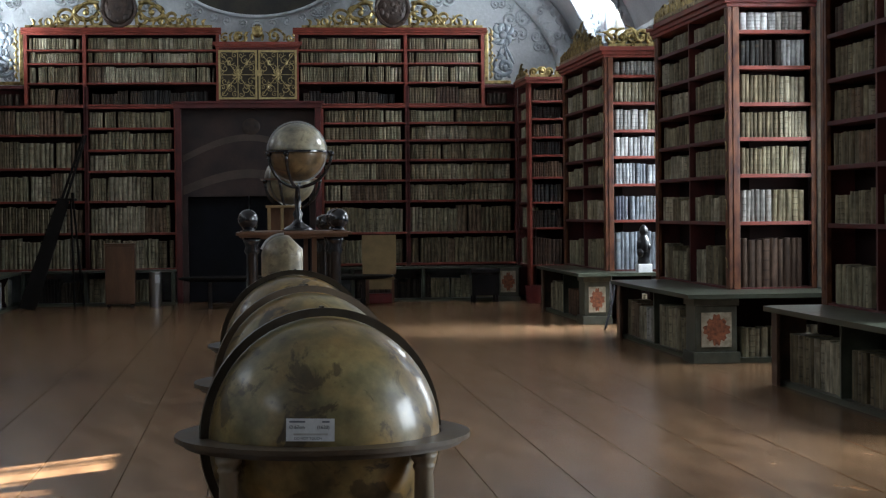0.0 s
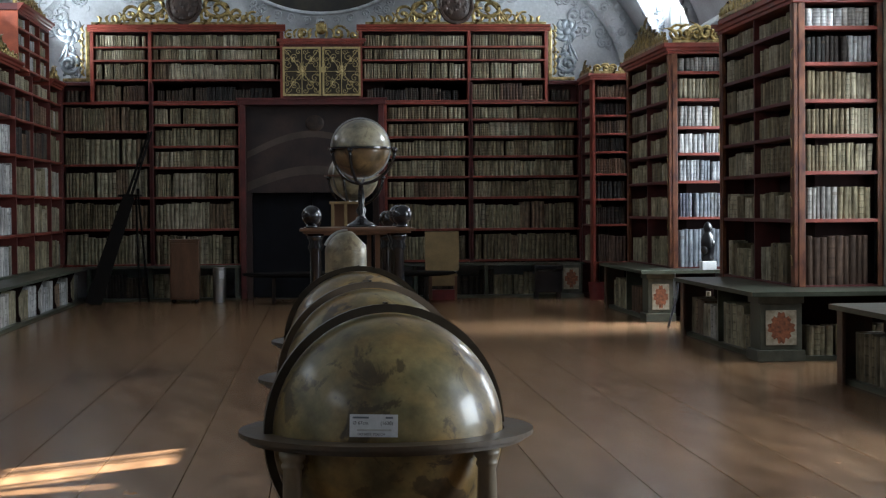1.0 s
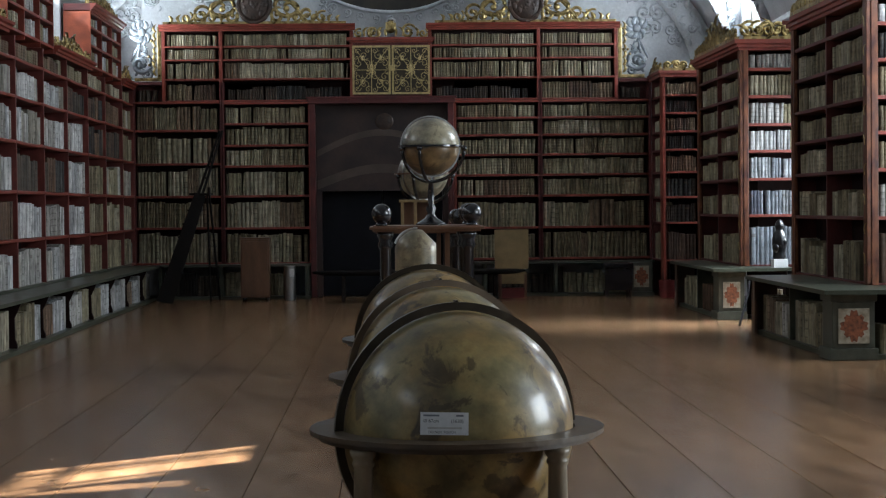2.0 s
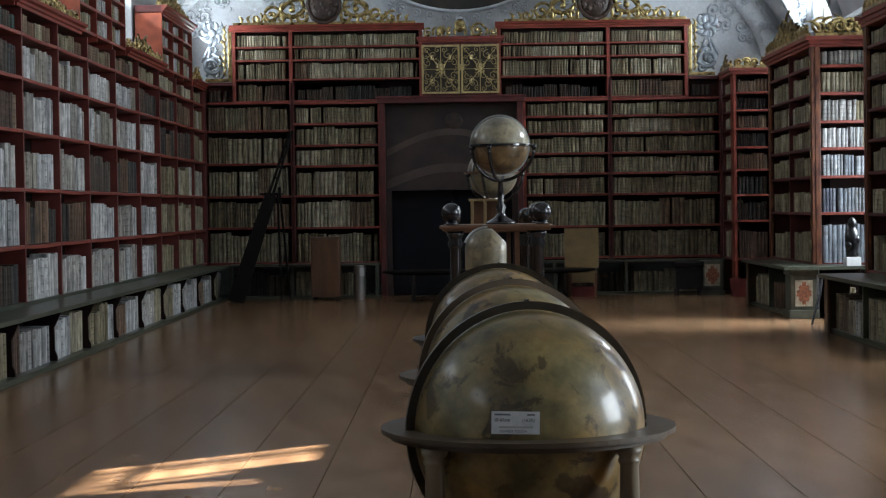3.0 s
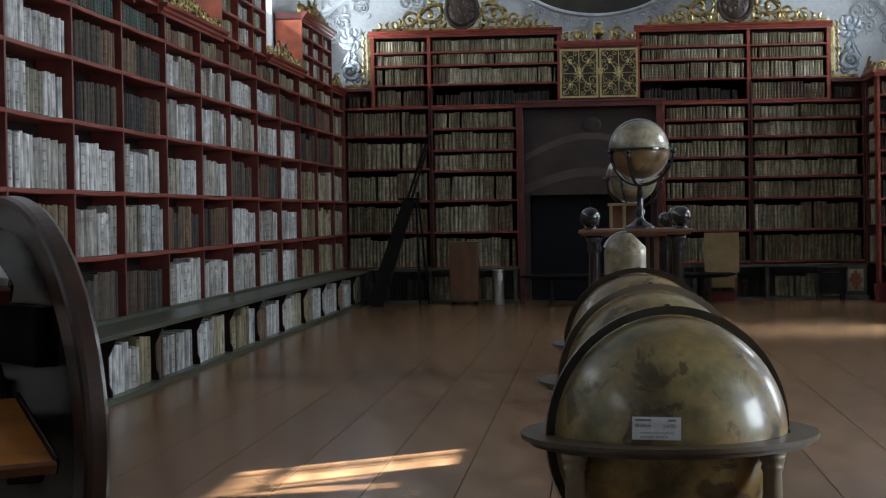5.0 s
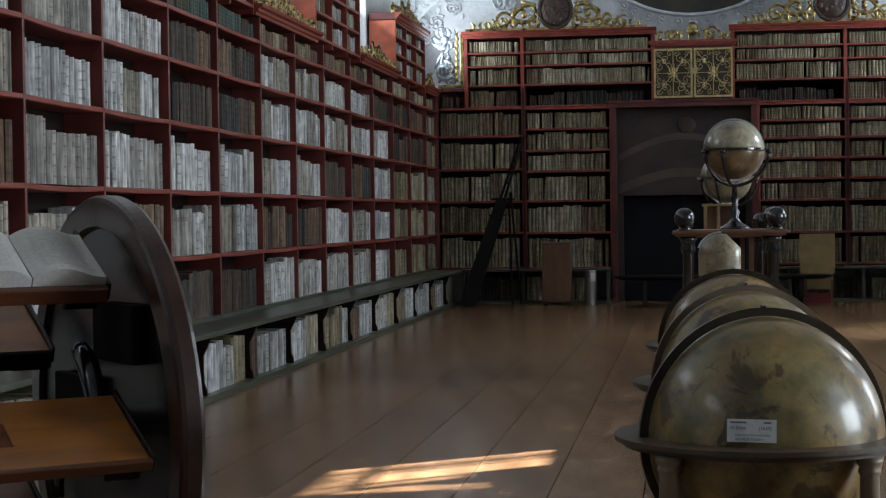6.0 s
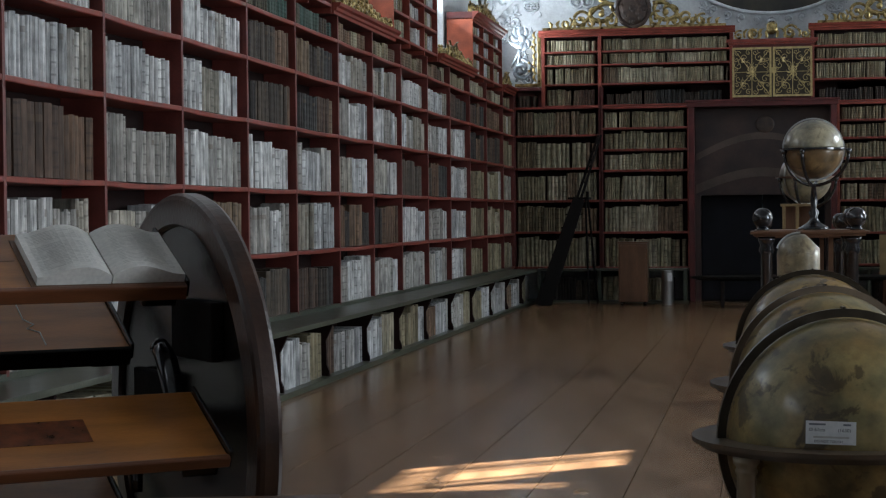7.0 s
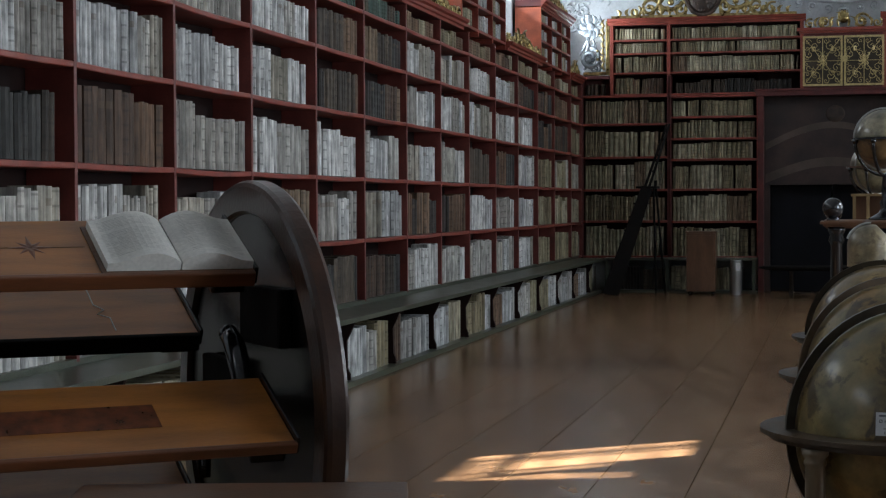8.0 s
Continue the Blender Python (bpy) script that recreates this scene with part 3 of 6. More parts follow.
# -- the long wall --
def long_bookcase(y_list, first):
    case = empty("bookcase", "tall red painted bookcase filled with pale old books", "bookcase", (X_LEFT, y_list[0], 0.64), "bookcases of the long wall")
    y0, length = y_list[0], y_list[-1] - y_list[0]
    # back colour carries the cell's deep shade
    part("back_panel", boxes((-0.34, -0.32, 0, length, 0, 3.23)), SHADED_BACK, case)
    for i, y in enumerate(y_list):
        if i == 0 and not first:
            continue
        share("upright", UPRIGHT, case, (0, y - y0, 0))
    for a, b in zip(y_list, y_list[1:]):
        for z in LEFT_Z:
            bm = sagged_board(b - a - 0.045, 0.315, 0.04, rng.uniform(0.005, 0.015))
            ob = part("shelf", bm, RED, case)
            ob.location = (0.004, a - y0 + 0.0225, z - 0.64)
    return case


UPRIGHT = mesh_of("upright", boxes((-0.32, 0.006, -0.0225, 0.0225, 0, 3.14), bevel=0.005), RED_MID)
blocks = [LEFT_Y[0:4], LEFT_Y[3:7], LEFT_Y[6:10], LEFT_Y[9:12], LEFT_Y[11:16]]
for k, b in enumerate(blocks):
    long_bookcase(b, k == 0)
# cornice over the low stretches, tall upper cases between them
HIGH = [(15.55, 18.55), (21.75, 24.75), (27.8, 30.95)]
LOW = [(6.8, 15.55), (18.55, 21.75), (24.75, 27.8), (30.95, 32.3)]
for a, b in LOW:
    c = part("cornice", cornice_bm(b - a), RED)
    c.location = (X_LEFT, a, CORNICE - 0.1)
    box_top = part("cornice_top", boxes((-0.5, -0.001, 0, b - a, 0, 0.12)), RED_DARK, c)
    tagged(c, "red moulded cornice on top of the bookcase", "cornice", "cornices of the long wall", "structure")
UP_Z = [3.87, 4.19, 4.47]
for a, b in HIGH:
    up = empty("upper_bookcase", "red upper bookcase between two windows, full of books", "bookcase", (X_LEFT, a, 3.77), "upper bookcases of the long wall")
    L = b - a
    part("back_panel", boxes((-0.34, -0.32, 0.02, L - 0.02, 0, 0.95)), SHADED_BACK, up)
    # near side gets the lit red; the far side keeps plain RED
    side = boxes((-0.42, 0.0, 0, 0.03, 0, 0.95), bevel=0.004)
    part("side_panel", side, RED_LIT, up)
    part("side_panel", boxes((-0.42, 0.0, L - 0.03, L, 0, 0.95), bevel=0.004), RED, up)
    for f in (1 / 3, 2 / 3):
        part("upright", boxes((-0.32, 0.004, L * f - 0.02, L * f + 0.02, 0, 0.93)), RED, up)
    for z in (*UP_Z, 4.7):
        part("shelf", boxes((-0.318, 0.002, 0.03, L - 0.03, z - 3.77 - 0.035, z - 3.77)), RED, up)
    c = part("cornice", cornice_bm(L + 0.08), RED, up)
    c.location = (0, -0.04, 0.93)
    part("top_board", boxes((-0.42, -0.001, 0, L, 0.93, 1.05)), RED_DARK, up)
    for k in range(3):
        for z, z2 in zip(UP_Z, (*UP_Z[1:], 4.7)):
            shelf_row(rng, (X_LEFT - 0.06, a + k * L / 3 + 0.035, z), (0, 1, 0), (1, 0, 0), L / 3 - 0.06, z2 - z - 0.035, BEIGE + PALE, key="long wall", thick=(0.03, 0.06), tall=(0.75, 0.9))

# books of the long wall
CELL_DARK = {(5, 3), (6, 3), (5, 4), (6, 4), (9, 2), (10, 2), (5, 0), (12, 3), (12, 4), (11, 4), (1, 2), (13, 3)}
CELL_BROWN = {(6, 0), (7, 1), (8, 1), (2, 2), (4, 1), (13, 4)}
for i, (a, b) in enumerate(zip(LEFT_Y, LEFT_Y[1:])):
    for k, z in enumerate(LEFT_Z):
        top = LEFT_Z[k + 1] if k + 1 < len(LEFT_Z) else CORNICE - 0.06
        pal, sec = (DARK, BROWN) if (i, k) in CELL_DARK else (BROWN, DARK) if (i, k) in CELL_BROWN else (PALE, WARM)
        if k == 5:
            pal, sec = (GREENISH, DARK) if i in (4, 5, 6) else rng.choice([(BEIGE, BROWN), (BROWN, BEIGE), (PALE, BEIGE)])
        if i >= 12:
            pal = BEIGE if pal is PALE else pal
        big = k < 3
        shelf_row(rng, (X_LEFT - 0.045, a + 0.03, z), (0, 1, 0), (1, 0, 0), b - a - 0.06, top - z - 0.04, pal, fill=rng.choice([0.9, 0.97, 1, 1]), key="long wall",
                  thick=(0.05, 0.115) if big else (0.04, 0.085), singly=(3 <= i <= 7 and k in (1, 2, 3) and single_books[0] < 290), second=sec, tall=(0.66, 0.84) if k < 5 else (0.6, 0.85))

# the bench along the long wall with folios under it
bench = empty("bench", "long dark green bench with big folios under it", "bench", ((X_LEFT + X_BENCH_L) / 2, 6.8, 0))
L = 31.85 - 6.8
part("bench_top", boxes((-0.26, 0.26, 0, L, 0.575, 0.62), bevel=0.008), GREEN, bench)
part("bench_riser", boxes((-0.30, -0.22, 0, L, 0.615, 0.66)), GREEN, bench)
part("plinth", boxes((-0.2, 0.20, 0, L, 0.0, 0.055), bevel=0.005), GREEN, bench)
# shade under the seat is painted into the dark back and dividers
part("bench_back", boxes((-0.24, -0.2, 0, L, 0.055, 0.575)), SHADED_BACK, bench)
dv = bmesh.new()
pts = [(-0.2, 0.055), (0.15, 0.055), (0.15, 0.10), (0.125, 0.16), (0.12, 0.40), (0.16, 0.48), (0.20, 0.575), (-0.2, 0.575)]
fr, bk = [dv.verts.new((x, -0.02, z)) for x, z in pts], [dv.verts.new((x, 0.02, z)) for x, z in pts]
dv.faces.new(fr), dv.faces.new(bk[::-1])
for k in range(len(pts)):
    dv.faces.new((fr[k], bk[k], bk[(k + 1) % len(pts)], fr[(k + 1) % len(pts)]))
bmesh.ops.recalc_face_normals(dv, faces=dv.faces[:])
# near-black bracket, coloured to include the shaded gap beside it
DIVIDER = mesh_of("divider", dv, SHADED_BACK)
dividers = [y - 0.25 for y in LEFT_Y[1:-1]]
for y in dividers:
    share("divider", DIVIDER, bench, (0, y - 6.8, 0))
for a, b in zip([6.8, *dividers], [*dividers, 31.8]):
    shelf_row(rng, (X_BENCH_L - 0.13, a + 0.03, 0.055), (0, 1, 0), (1, 0, 0), b - a - 0.07, 0.50, PALE[2:3] + PALE[4:] + BEIGE[:4] + PALE[:1], fill=rng.choice([0.92, 0.97, 1]), key="bench of the long wall", thick=(0.06, 0.13), tall=(0.74, 0.92), deep=0.3, second=BROWN)


# -- the end wall --
FAR_BAYS = [
    (-4.6, -3.02, [0.65, 1.29, 1.86, 2.45, 3.05, 3.56]),
    (-3.0, -1.43, [0.64, 1.28, 1.86, 2.40, 2.775, 3.165, 3.54]),
    (1.2, 2.74, [0.68, 1.245, 1.82, 2.20, 2.567, 2.925, 3.24, 3.54]),
    (2.76, 4.75, [0.68, 1.245, 1.82, 2.20, 2.567, 2.925, 3.24, 3.54]),
]
far_case = {}
for side, bays in (("l", FAR_BAYS[:2]), ("r", FAR_BAYS[2:])):
    x0, x1 = bays[0][0], bays[-1][1]
    fc = empty("bookcase", "dark red bookcase of the end wall with vellum books", "bookcase", ((x0 + x1) / 2, Y_FAR, 0.6), "bookcases of the end wall")
    ox = (x0 + x1) / 2
    part("back_panel", boxes((x0 - ox, x1 - ox, 0.30, 0.32, 0, 3.3)), SHADED_BACK, fc)
    for b in bays:
        for x in (b[0], b[1]):
            part("upright", boxes((x - ox - 0.025, x - ox + 0.025, -0.006, 0.30, 0, 3.3 - (0.36 if abs(x) < 2 else 0)), bevel=0.004), RED_DARK if abs(x) > 2 else RED, fc)
        for k, z in enumerate(b[2]):
            part("shelf", boxes((b[0] - ox + 0.025, b[1] - ox - 0.025, 0.0, 0.298, z - 0.64, z - 0.6), bevel=0.004), RED, fc)
            top = b[2][k + 1] if k + 1 < len(b[2]) else 3.97
            if k + 1 < len(b[2]):
                shelf_row(rng, (b[0] + 0.04, Y_FAR + 0.05, z), (1, 0, 0), (0, -1, 0), b[1] - b[0] - 0.08, top - z - 0.04, BEIGE if b[0] > -4 else BEIGE + BROWN[3:], fill=rng.choice([0.98, 1, 1, 1]), key="end wall", thick=(0.035, 0.085), tall=(0.78, 0.9), second=BROWN[3:] + BEIGE)
    # bench height cupboard with folios below
    part("plinth", boxes((x0 - ox, x1 - ox, -0.42, 0.3, -0.6, -0.55)), GREEN, fc)
    part("bench_top", boxes((x0 - ox + (0.45 if side == "l" else 0), x1 - ox, -0.46, 0.0, -0.02, 0.02), bevel=0.006), GREEN, fc)
    for x in (x0 + 0.5, (x0 + x1) / 2, x1 - 0.06):
        part("bench_divider", boxes((x - ox - 0.03, x - ox + 0.03, -0.40, 0.0, -0.55, -0.02)), GREEN, fc)
    shelf_row(rng, (x0 + 0.55, Y_FAR - 0.22, 0.05), (1, 0, 0), (0, -1, 0), x1 - x0 - 0.7, 0.5, BEIGE, key="end wall", thick=(0.05, 0.11), tall=(0.7, 0.9), second=DARK)

# upper tier of the end wall
UPPER = [(-4.05, -0.66, [-3.02]), (0.76, 4.14, [2.73])]
UP_ROWS = [3.58, 3.97, 4.32, 4.56]
for x0, x1, mids in UPPER:
    ox = (x0 + x1) / 2
    uc = empty("upper_bookcase", "red upper bookcase of the end wall under gilded carving", "bookcase", (ox, Y_FAR, 3.54), "upper bookcases of the end wall")
    part("back_panel", boxes((x0 - ox, x1 - ox, 0.30, 0.32, 0, 1.3)), SHADED_BACK, uc)
    for x in (x0, *mids, x1):
        part("upright", boxes((x - ox - 0.03, x - ox + 0.03, -0.004, 0.30, 0, 1.28), bevel=0.004), RED, uc)
    for z in UP_ROWS:
        part("shelf", boxes((x0 - ox + 0.03, x1 - ox - 0.03, 0.002, 0.298, z - 3.575, z - 3.54), bevel=0.004), RED, uc)
    c = cornice_bm(x1 - x0 + 0.14)
    bmesh.ops.rotate(c, verts=c.verts, cent=(0, 0, 0), matrix=Matrix.Rotation(-math.pi / 2, 3, "Z"))
    co = part("cornice", c, RED, uc)
    co.location = (x0 - ox - 0.07, 0, 1.28)
    part("top_board", boxes((x0 - ox, x1 - ox, 0.001, 0.3, 1.28, 1.39)), RED_DARK, uc)
    edges = [x0, *mids, x1]
    for a, b in zip(edges, edges[1:]):
        for k, z in enumerate(UP_ROWS):
            top = UP_ROWS[k + 1] if k < 3 else 4.82
            if k == 0:
                if b - a < 1.6:
                    shelf_row(rng, (a + 0.05, Y_FAR + 0.06, z), (1, 0, 0), (0, -1, 0), b - a - 0.1, top - z - 0.04, BEIGE[4:] + BROWN[2:], fill=1.0, key="end wall", tall=(0.7, 0.85))
                else:
                    shelf_row(rng, (a + 0.1, Y_FAR + 0.16, z), (1, 0, 0), (0, -1, 0), b - a - 0.2, top - z - 0.06, DARK, key="end wall", tall=(0.5, 0.8), deep=0.12)
                continue
            shelf_row(rng, (a + 0.05, Y_FAR + 0.05, z), (1, 0, 0), (0, -1, 0), b - a - 0.1, top - z - 0.035, BEIGE, fill=1.0, key="end wall", thick=(0.025, 0.06), tall=(0.82, 0.92), second=BEIGE[3:] + BROWN[3:])
# low corner cases beside the upper tier
for x0, x1 in ((-4.6, -4.09), (4.18, 4.75)):
    lc = part("corner_shelf", boxes((x0, x1, Y_FAR, Y_FAR + 0.3, 3.86, 3.92), (x0, x1, Y_FAR + 0.28, Y_FAR + 0.3, 3.56, 3.86), bevel=0.004), RED_DARK)
    tagged(lc, "dark red corner shelf with a few small books", "shelf", "corner shelves")
    shelf_row(rng, (x0 + 0.05, Y_FAR + 0.1, 3.575), (1, 0, 0), (0, -1, 0), x1 - x0 - 0.1, 0.28, DARK, fill=0.8, key="end wall", tall=(0.6, 0.85))

# -- window piers: bookcases with a room face and a side face --
def pier(y0, y1, xf, xb, x_depth, rows_pal, side_pal, near_face=True):
    """Bookcase round a pier from y0 (near) to y1, room face at xf, near side face out to x_depth."""
    p = empty("pier_bookcase", "red marbled bookcase wrapped round a window pier", "bookcase", (xf, y0, 0.7), "window pier bookcases")
    L, W = y1 - y0, x_depth - xf
    part("core", boxes((0.30, W, 0.30, L - 0.02, 0, 3.1)), SHADED_BACK, p)
    part("base_board", boxes((0.0, 0.30, 0.30, L, 0.0, 0.04), (0.0, W, 0.0, 0.30, 0.0, 0.04)), RED_DARK, p)
    # pilasters at the corners with a long inset strip
    for yy in (0.0, L - 0.16):
        pl = part("pilaster", boxes((-0.012, 0.035, yy, yy + 0.16, 0.0, 3.12), bevel=0.006), PIER_RED, p)
        if yy:
            part("strip", boxes((-0.018, -0.012, yy + 0.05, yy + 0.11, 0.15, 3.0)), PIER_RED, pl)
        else:
            for k in range(9):
                piece("gilt_ornament", leaf, BRASS, pl, (-0.014, yy + 0.08, 0.25 + 0.32 * k), 0.14, 1.2 if k % 2 else 1.9, 0.018, "yz")
    if near_face:
        part("pilaster", boxes((0.036, 0.11, -0.012, 0.035, 0.0, 3.12), bevel=0.006), PIER_RED, p)
        part("pilaster", boxes((W - 0.06, W, -0.012, 0.035, 0.0, 3.12), bevel=0.006), PIER_RED, p)
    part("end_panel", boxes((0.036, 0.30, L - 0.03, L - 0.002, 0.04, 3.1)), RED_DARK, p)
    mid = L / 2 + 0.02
    # room face in the darker red: its shade is put into the colour
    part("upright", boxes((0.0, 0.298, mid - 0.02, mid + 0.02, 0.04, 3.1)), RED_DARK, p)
    for k, z in enumerate(RIGHT_Z):
        h = z - 0.7
        top = (RIGHT_Z[k + 1] if k + 1 < len(RIGHT_Z) else 3.83) - z
        if k:
            for a, b in ((0.16, mid - 0.02), (mid + 0.02, L - 0.16)):
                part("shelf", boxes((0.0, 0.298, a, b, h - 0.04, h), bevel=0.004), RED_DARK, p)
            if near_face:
                # window-side shelves keep the lighter red, as the lit face
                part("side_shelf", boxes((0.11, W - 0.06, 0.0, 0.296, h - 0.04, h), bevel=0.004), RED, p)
        for a, b in ((0.17, mid - 0.03), (mid + 0.03, L - 0.17)):
            shelf_row(rng, (xf + 0.06, y0 + b, z), (0, -1, 0), (-1, 0, 0), b - a, top - 0.04, rows_pal, fill=0.93 if k else 0.75, key="window piers", thick=(0.05, 0.09) if k < 3 else (0.035, 0.07), tall=(0.66, 0.82) if k > 1 else (0.5, 0.64), second=BEIGE)
        if near_face:
            pal = side_pal[k % len(side_pal)]
            shelf_row(rng, (xf + 0.13, y0 + 0.05, z), (1, 0, 0), (0, -1, 0), W - 0.2, top - 0.04, pal, key="window piers", thick=(0.045, 0.06) if 0 < k < 6 else (0.05, 0.075), tall=(0.77, 0.84) if k != 1 else (0.66, 0.72), second=pal)
    # cornice on both faces
    for z0, z1, o in ((3.1, 3.14, 0.03), (3.14, 3.19, 0.06), (3.19, 3.25, 0.10)):
        part("cornice", boxes((-o, W, -o if near_face else 0, L + o, z0, z1), bevel=0.006), RED, p)
    return p


def rosette(parent, x, y, z, rx, rz):
    """A flat painted flower with four long and four short petals."""
    bm = bmesh.new()

    def flat(outline):
        front = [bm.verts.new((x + u * rx, y - 0.0018, z + w * rz)) for u, w in outline]
        back = [bm.verts.new((x + u * rx, y, z + w * rz)) for u, w in outline]
        bm.faces.new(front)
        bm.faces.new(back[::-1])
        for k in range(len(outline)):
            bm.faces.new((front[k], back[k], back[(k + 1) % len(outline)], front[(k + 1) % len(outline)]))

    outline = []
    for k in range(96):
        a = 2 * math.pi * k / 96
        long_petal, short_petal = abs(math.cos(2 * a)) ** 0.8, abs(math.sin(2 * a)) ** 3
        r = 0.30 + 0.68 * max(long_petal, 0.92 * short_petal) - 0.07 * math.cos(16 * a)
        outline.append((r * math.cos(a), r * math.sin(a)))
    flat(outline)
    bmesh.ops.recalc_face_normals(bm, faces=bm.faces[:])
    part("rosette", bm, TILE_RED, parent, "faded rust-red painted rosette, darkened for shade")


def pier_bench(y0, y1, x_front, x_back, tile_y, side_to, ped_w=0.44):
    """Green bench in front of a pier, with a pedestal that carries a painted rosette panel on its near side."""
    b = empty("bench", "dark green pedestal bench with folios and a rosette panel", "bench", (x_front, tile_y, 0), "benches before the window piers")
    L, W = y1 - tile_y, side_to - x_front
    D = x_back - x_front
    bm = bmesh.new()
    out = [(-0.10, -0.10), (W, -0.10), (W, y0 - tile_y + 0.02), (D, y0 - tile_y + 0.02), (D, L + 0.06), (0.0, L + 0.06), (-0.10, L - 0.04)]
    lo, hi = [bm.verts.new((x, y, 0.675)) for x, y in out], [bm.verts.new((x, y, 0.72)) for x, y in out]
    bm.faces.new(lo[::-1]), bm.faces.new(hi)
    for k in range(len(out)):
        bm.faces.new((lo[k], lo[(k + 1) % len(out)], hi[(k + 1) % len(out)], hi[k]))
    part("bench_top", bm, GREEN, b)
    ped = part("pedestal", boxes((0, ped_w, 0, 0.42, 0.12, 0.60), (-0.03, ped_w + 0.03, -0.03, 0.45, 0, 0.12), (-0.02, ped_w + 0.02, -0.02, 0.44, 0.60, 0.675), bevel=0.01), GREEN_PANEL, b)
    part("panel", boxes((0.06, ped_w - 0.06, -0.012, 0.002, 0.17, 0.53), bevel=0.004), PANEL_PAINT, ped, "worn off-white painted panel, dulled for shade")
    rosette(ped, ped_w / 2, -0.0125, 0.35, ped_w / 2 - 0.075, 0.165)
    part("end_panel", boxes((0, 0.3, L - 0.05, L, 0.0, 0.675), (-0.012, 0.02, L - 0.16, L + 0.006, 0.0, 0.675), bevel=0.006), BENCH_END, b, "worn red-brown end post")
    part("plinth", boxes((0.05, 0.5, 0.46, L - 0.05, 0, 0.05), (0.48, W, 0.03, 0.4, 0, 0.05)), GREEN, b)
    # dark colour here paints in the shade under the bench top
    part("bench_back", boxes((0.40, 0.44, 0.46, L - 0.05, 0.05, 0.675), (0.48, W, 0.40, 0.44, 0.05, 0.675)), SHADED_BACK, b)
    part("divider", boxes((0.06, 0.40, L * 0.55, L * 0.55 + 0.04, 0.05, 0.675)), GREEN, b)
    shelf_row(rng, (x_front + 0.12, tile_y + L - 0.08, 0.05), (0, -1, 0), (-1, 0, 0), L * 0.42, 0.5, BEIGE + BEIGE[3:4] + PALE[2:3], key="window benches", thick=(0.06, 0.12), tall=(0.72, 0.92), deep=0.26, second=BROWN)
    shelf_row(rng, (x_front + 0.12, tile_y + L * 0.54, 0.05), (0, -1, 0), (-1, 0, 0), L * 0.54 - 0.5, 0.5, BEIGE + BEIGE[3:4] + PALE[2:3], key="window benches", thick=(0.06, 0.12), tall=(0.72, 0.92), deep=0.26, second=BROWN)
    shelf_row(rng, (x_front + 0.52, tile_y + 0.14, 0.05), (1, 0, 0), (0, -1, 0), W - 0.6, 0.5, BEIGE + BEIGE[3:4] + PALE[2:3], key="window benches", thick=(0.05, 0.11), tall=(0.55, 0.75), deep=0.24, second=DARK)
    return b


pier(25.3, 28.85, 5.02, 6.18, 6.18, BEIGE, [BLUISH, BLUISH, BLUISH, BEIGE + PALE, BEIGE + PALE, BEIGE + PALE, PALE])
pier(19.0, 22.6, 5.14, 6.11, 6.11, BEIGE, [BROWN, BEIGE + PALE, BEIGE, BEIGE, BEIGE + PALE, DARK + BLUISH, PALE])
pier(12.9, 15.82, 5.14, 6.18, 6.18, BEIGE + BROWN[2:], [BEIGE, BEIGE])
pier(6.5, 9.6, 5.2, 6.18, 6.18, BEIGE, [BEIGE, BEIGE])
pier_bench(25.3, 28.3, 4.55, 5.02, 24.56, 5.6, 0.36)
pier_bench(19.0, 22.0, 4.50, 5.14, 18.02, 6.15)
pier_bench(12.6, 15.72, 4.64, 5.14, 11.9, 6.15)
pier_bench(6.4, 9.6, 4.72, 5.2, 5.6, 6.15)

for y in (18.92, 25.22):
    sh = part("window_shutter", boxes((6.115, 6.185, y - 0.10, y + 0.06, 0.74, 3.85), bevel=0.006), TILE_WHITE)
    tagged(sh, "white painted window shutter folded against the pier", "shutter", "window shutters")

# corner case at the far end of the window side
cc = empty("corner_bookcase", "narrow dark red bookcase with half empty shelves", "bookcase", (4.78, 31.0, 0))
ROWS_C = [0.65, 1.31, 1.76, 2.2, 2.59, 2.91, 3.23, 3.54]
part("core", boxes((0.32, 1.4, 0.34, 1.3, 0.0, 3.9)), SHADED_BACK, cc)
part("plinth", boxes((0, 1.4, 0, 1.3, 0.0, 0.06)), RED_DARK, cc)
for x in (0.0, 0.66):
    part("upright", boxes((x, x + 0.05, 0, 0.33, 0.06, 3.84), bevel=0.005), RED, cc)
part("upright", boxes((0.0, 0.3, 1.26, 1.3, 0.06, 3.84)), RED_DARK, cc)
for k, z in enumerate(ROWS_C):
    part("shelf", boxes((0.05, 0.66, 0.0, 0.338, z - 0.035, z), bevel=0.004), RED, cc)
    # room-side boards darkened by colour to stand for shade
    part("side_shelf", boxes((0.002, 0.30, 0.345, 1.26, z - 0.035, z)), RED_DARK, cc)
    top = ROWS_C[k + 1] if k + 1 < len(ROWS_C) else 3.84
    if k in (0, 3, 5, 7):
        shelf_row(rng, (4.85, 31.06, z), (1, 0, 0), (0, -1, 0), 0.55, top - z - 0.04, BROWN, key="corner case", tall=(0.7, 0.85))
    else:
        shelf_row(rng, (4.85, 31.14, z), (1, 0, 0), (0, -1, 0), 0.55, top - z - 0.04, DARK, key="corner case", deep=0.15)
    shelf_row(rng, (4.83, 32.24, z), (0, -1, 0), (-1, 0, 0), 0.85, top - z - 0.04, BEIGE, key="corner case", tall=(0.7, 0.85))
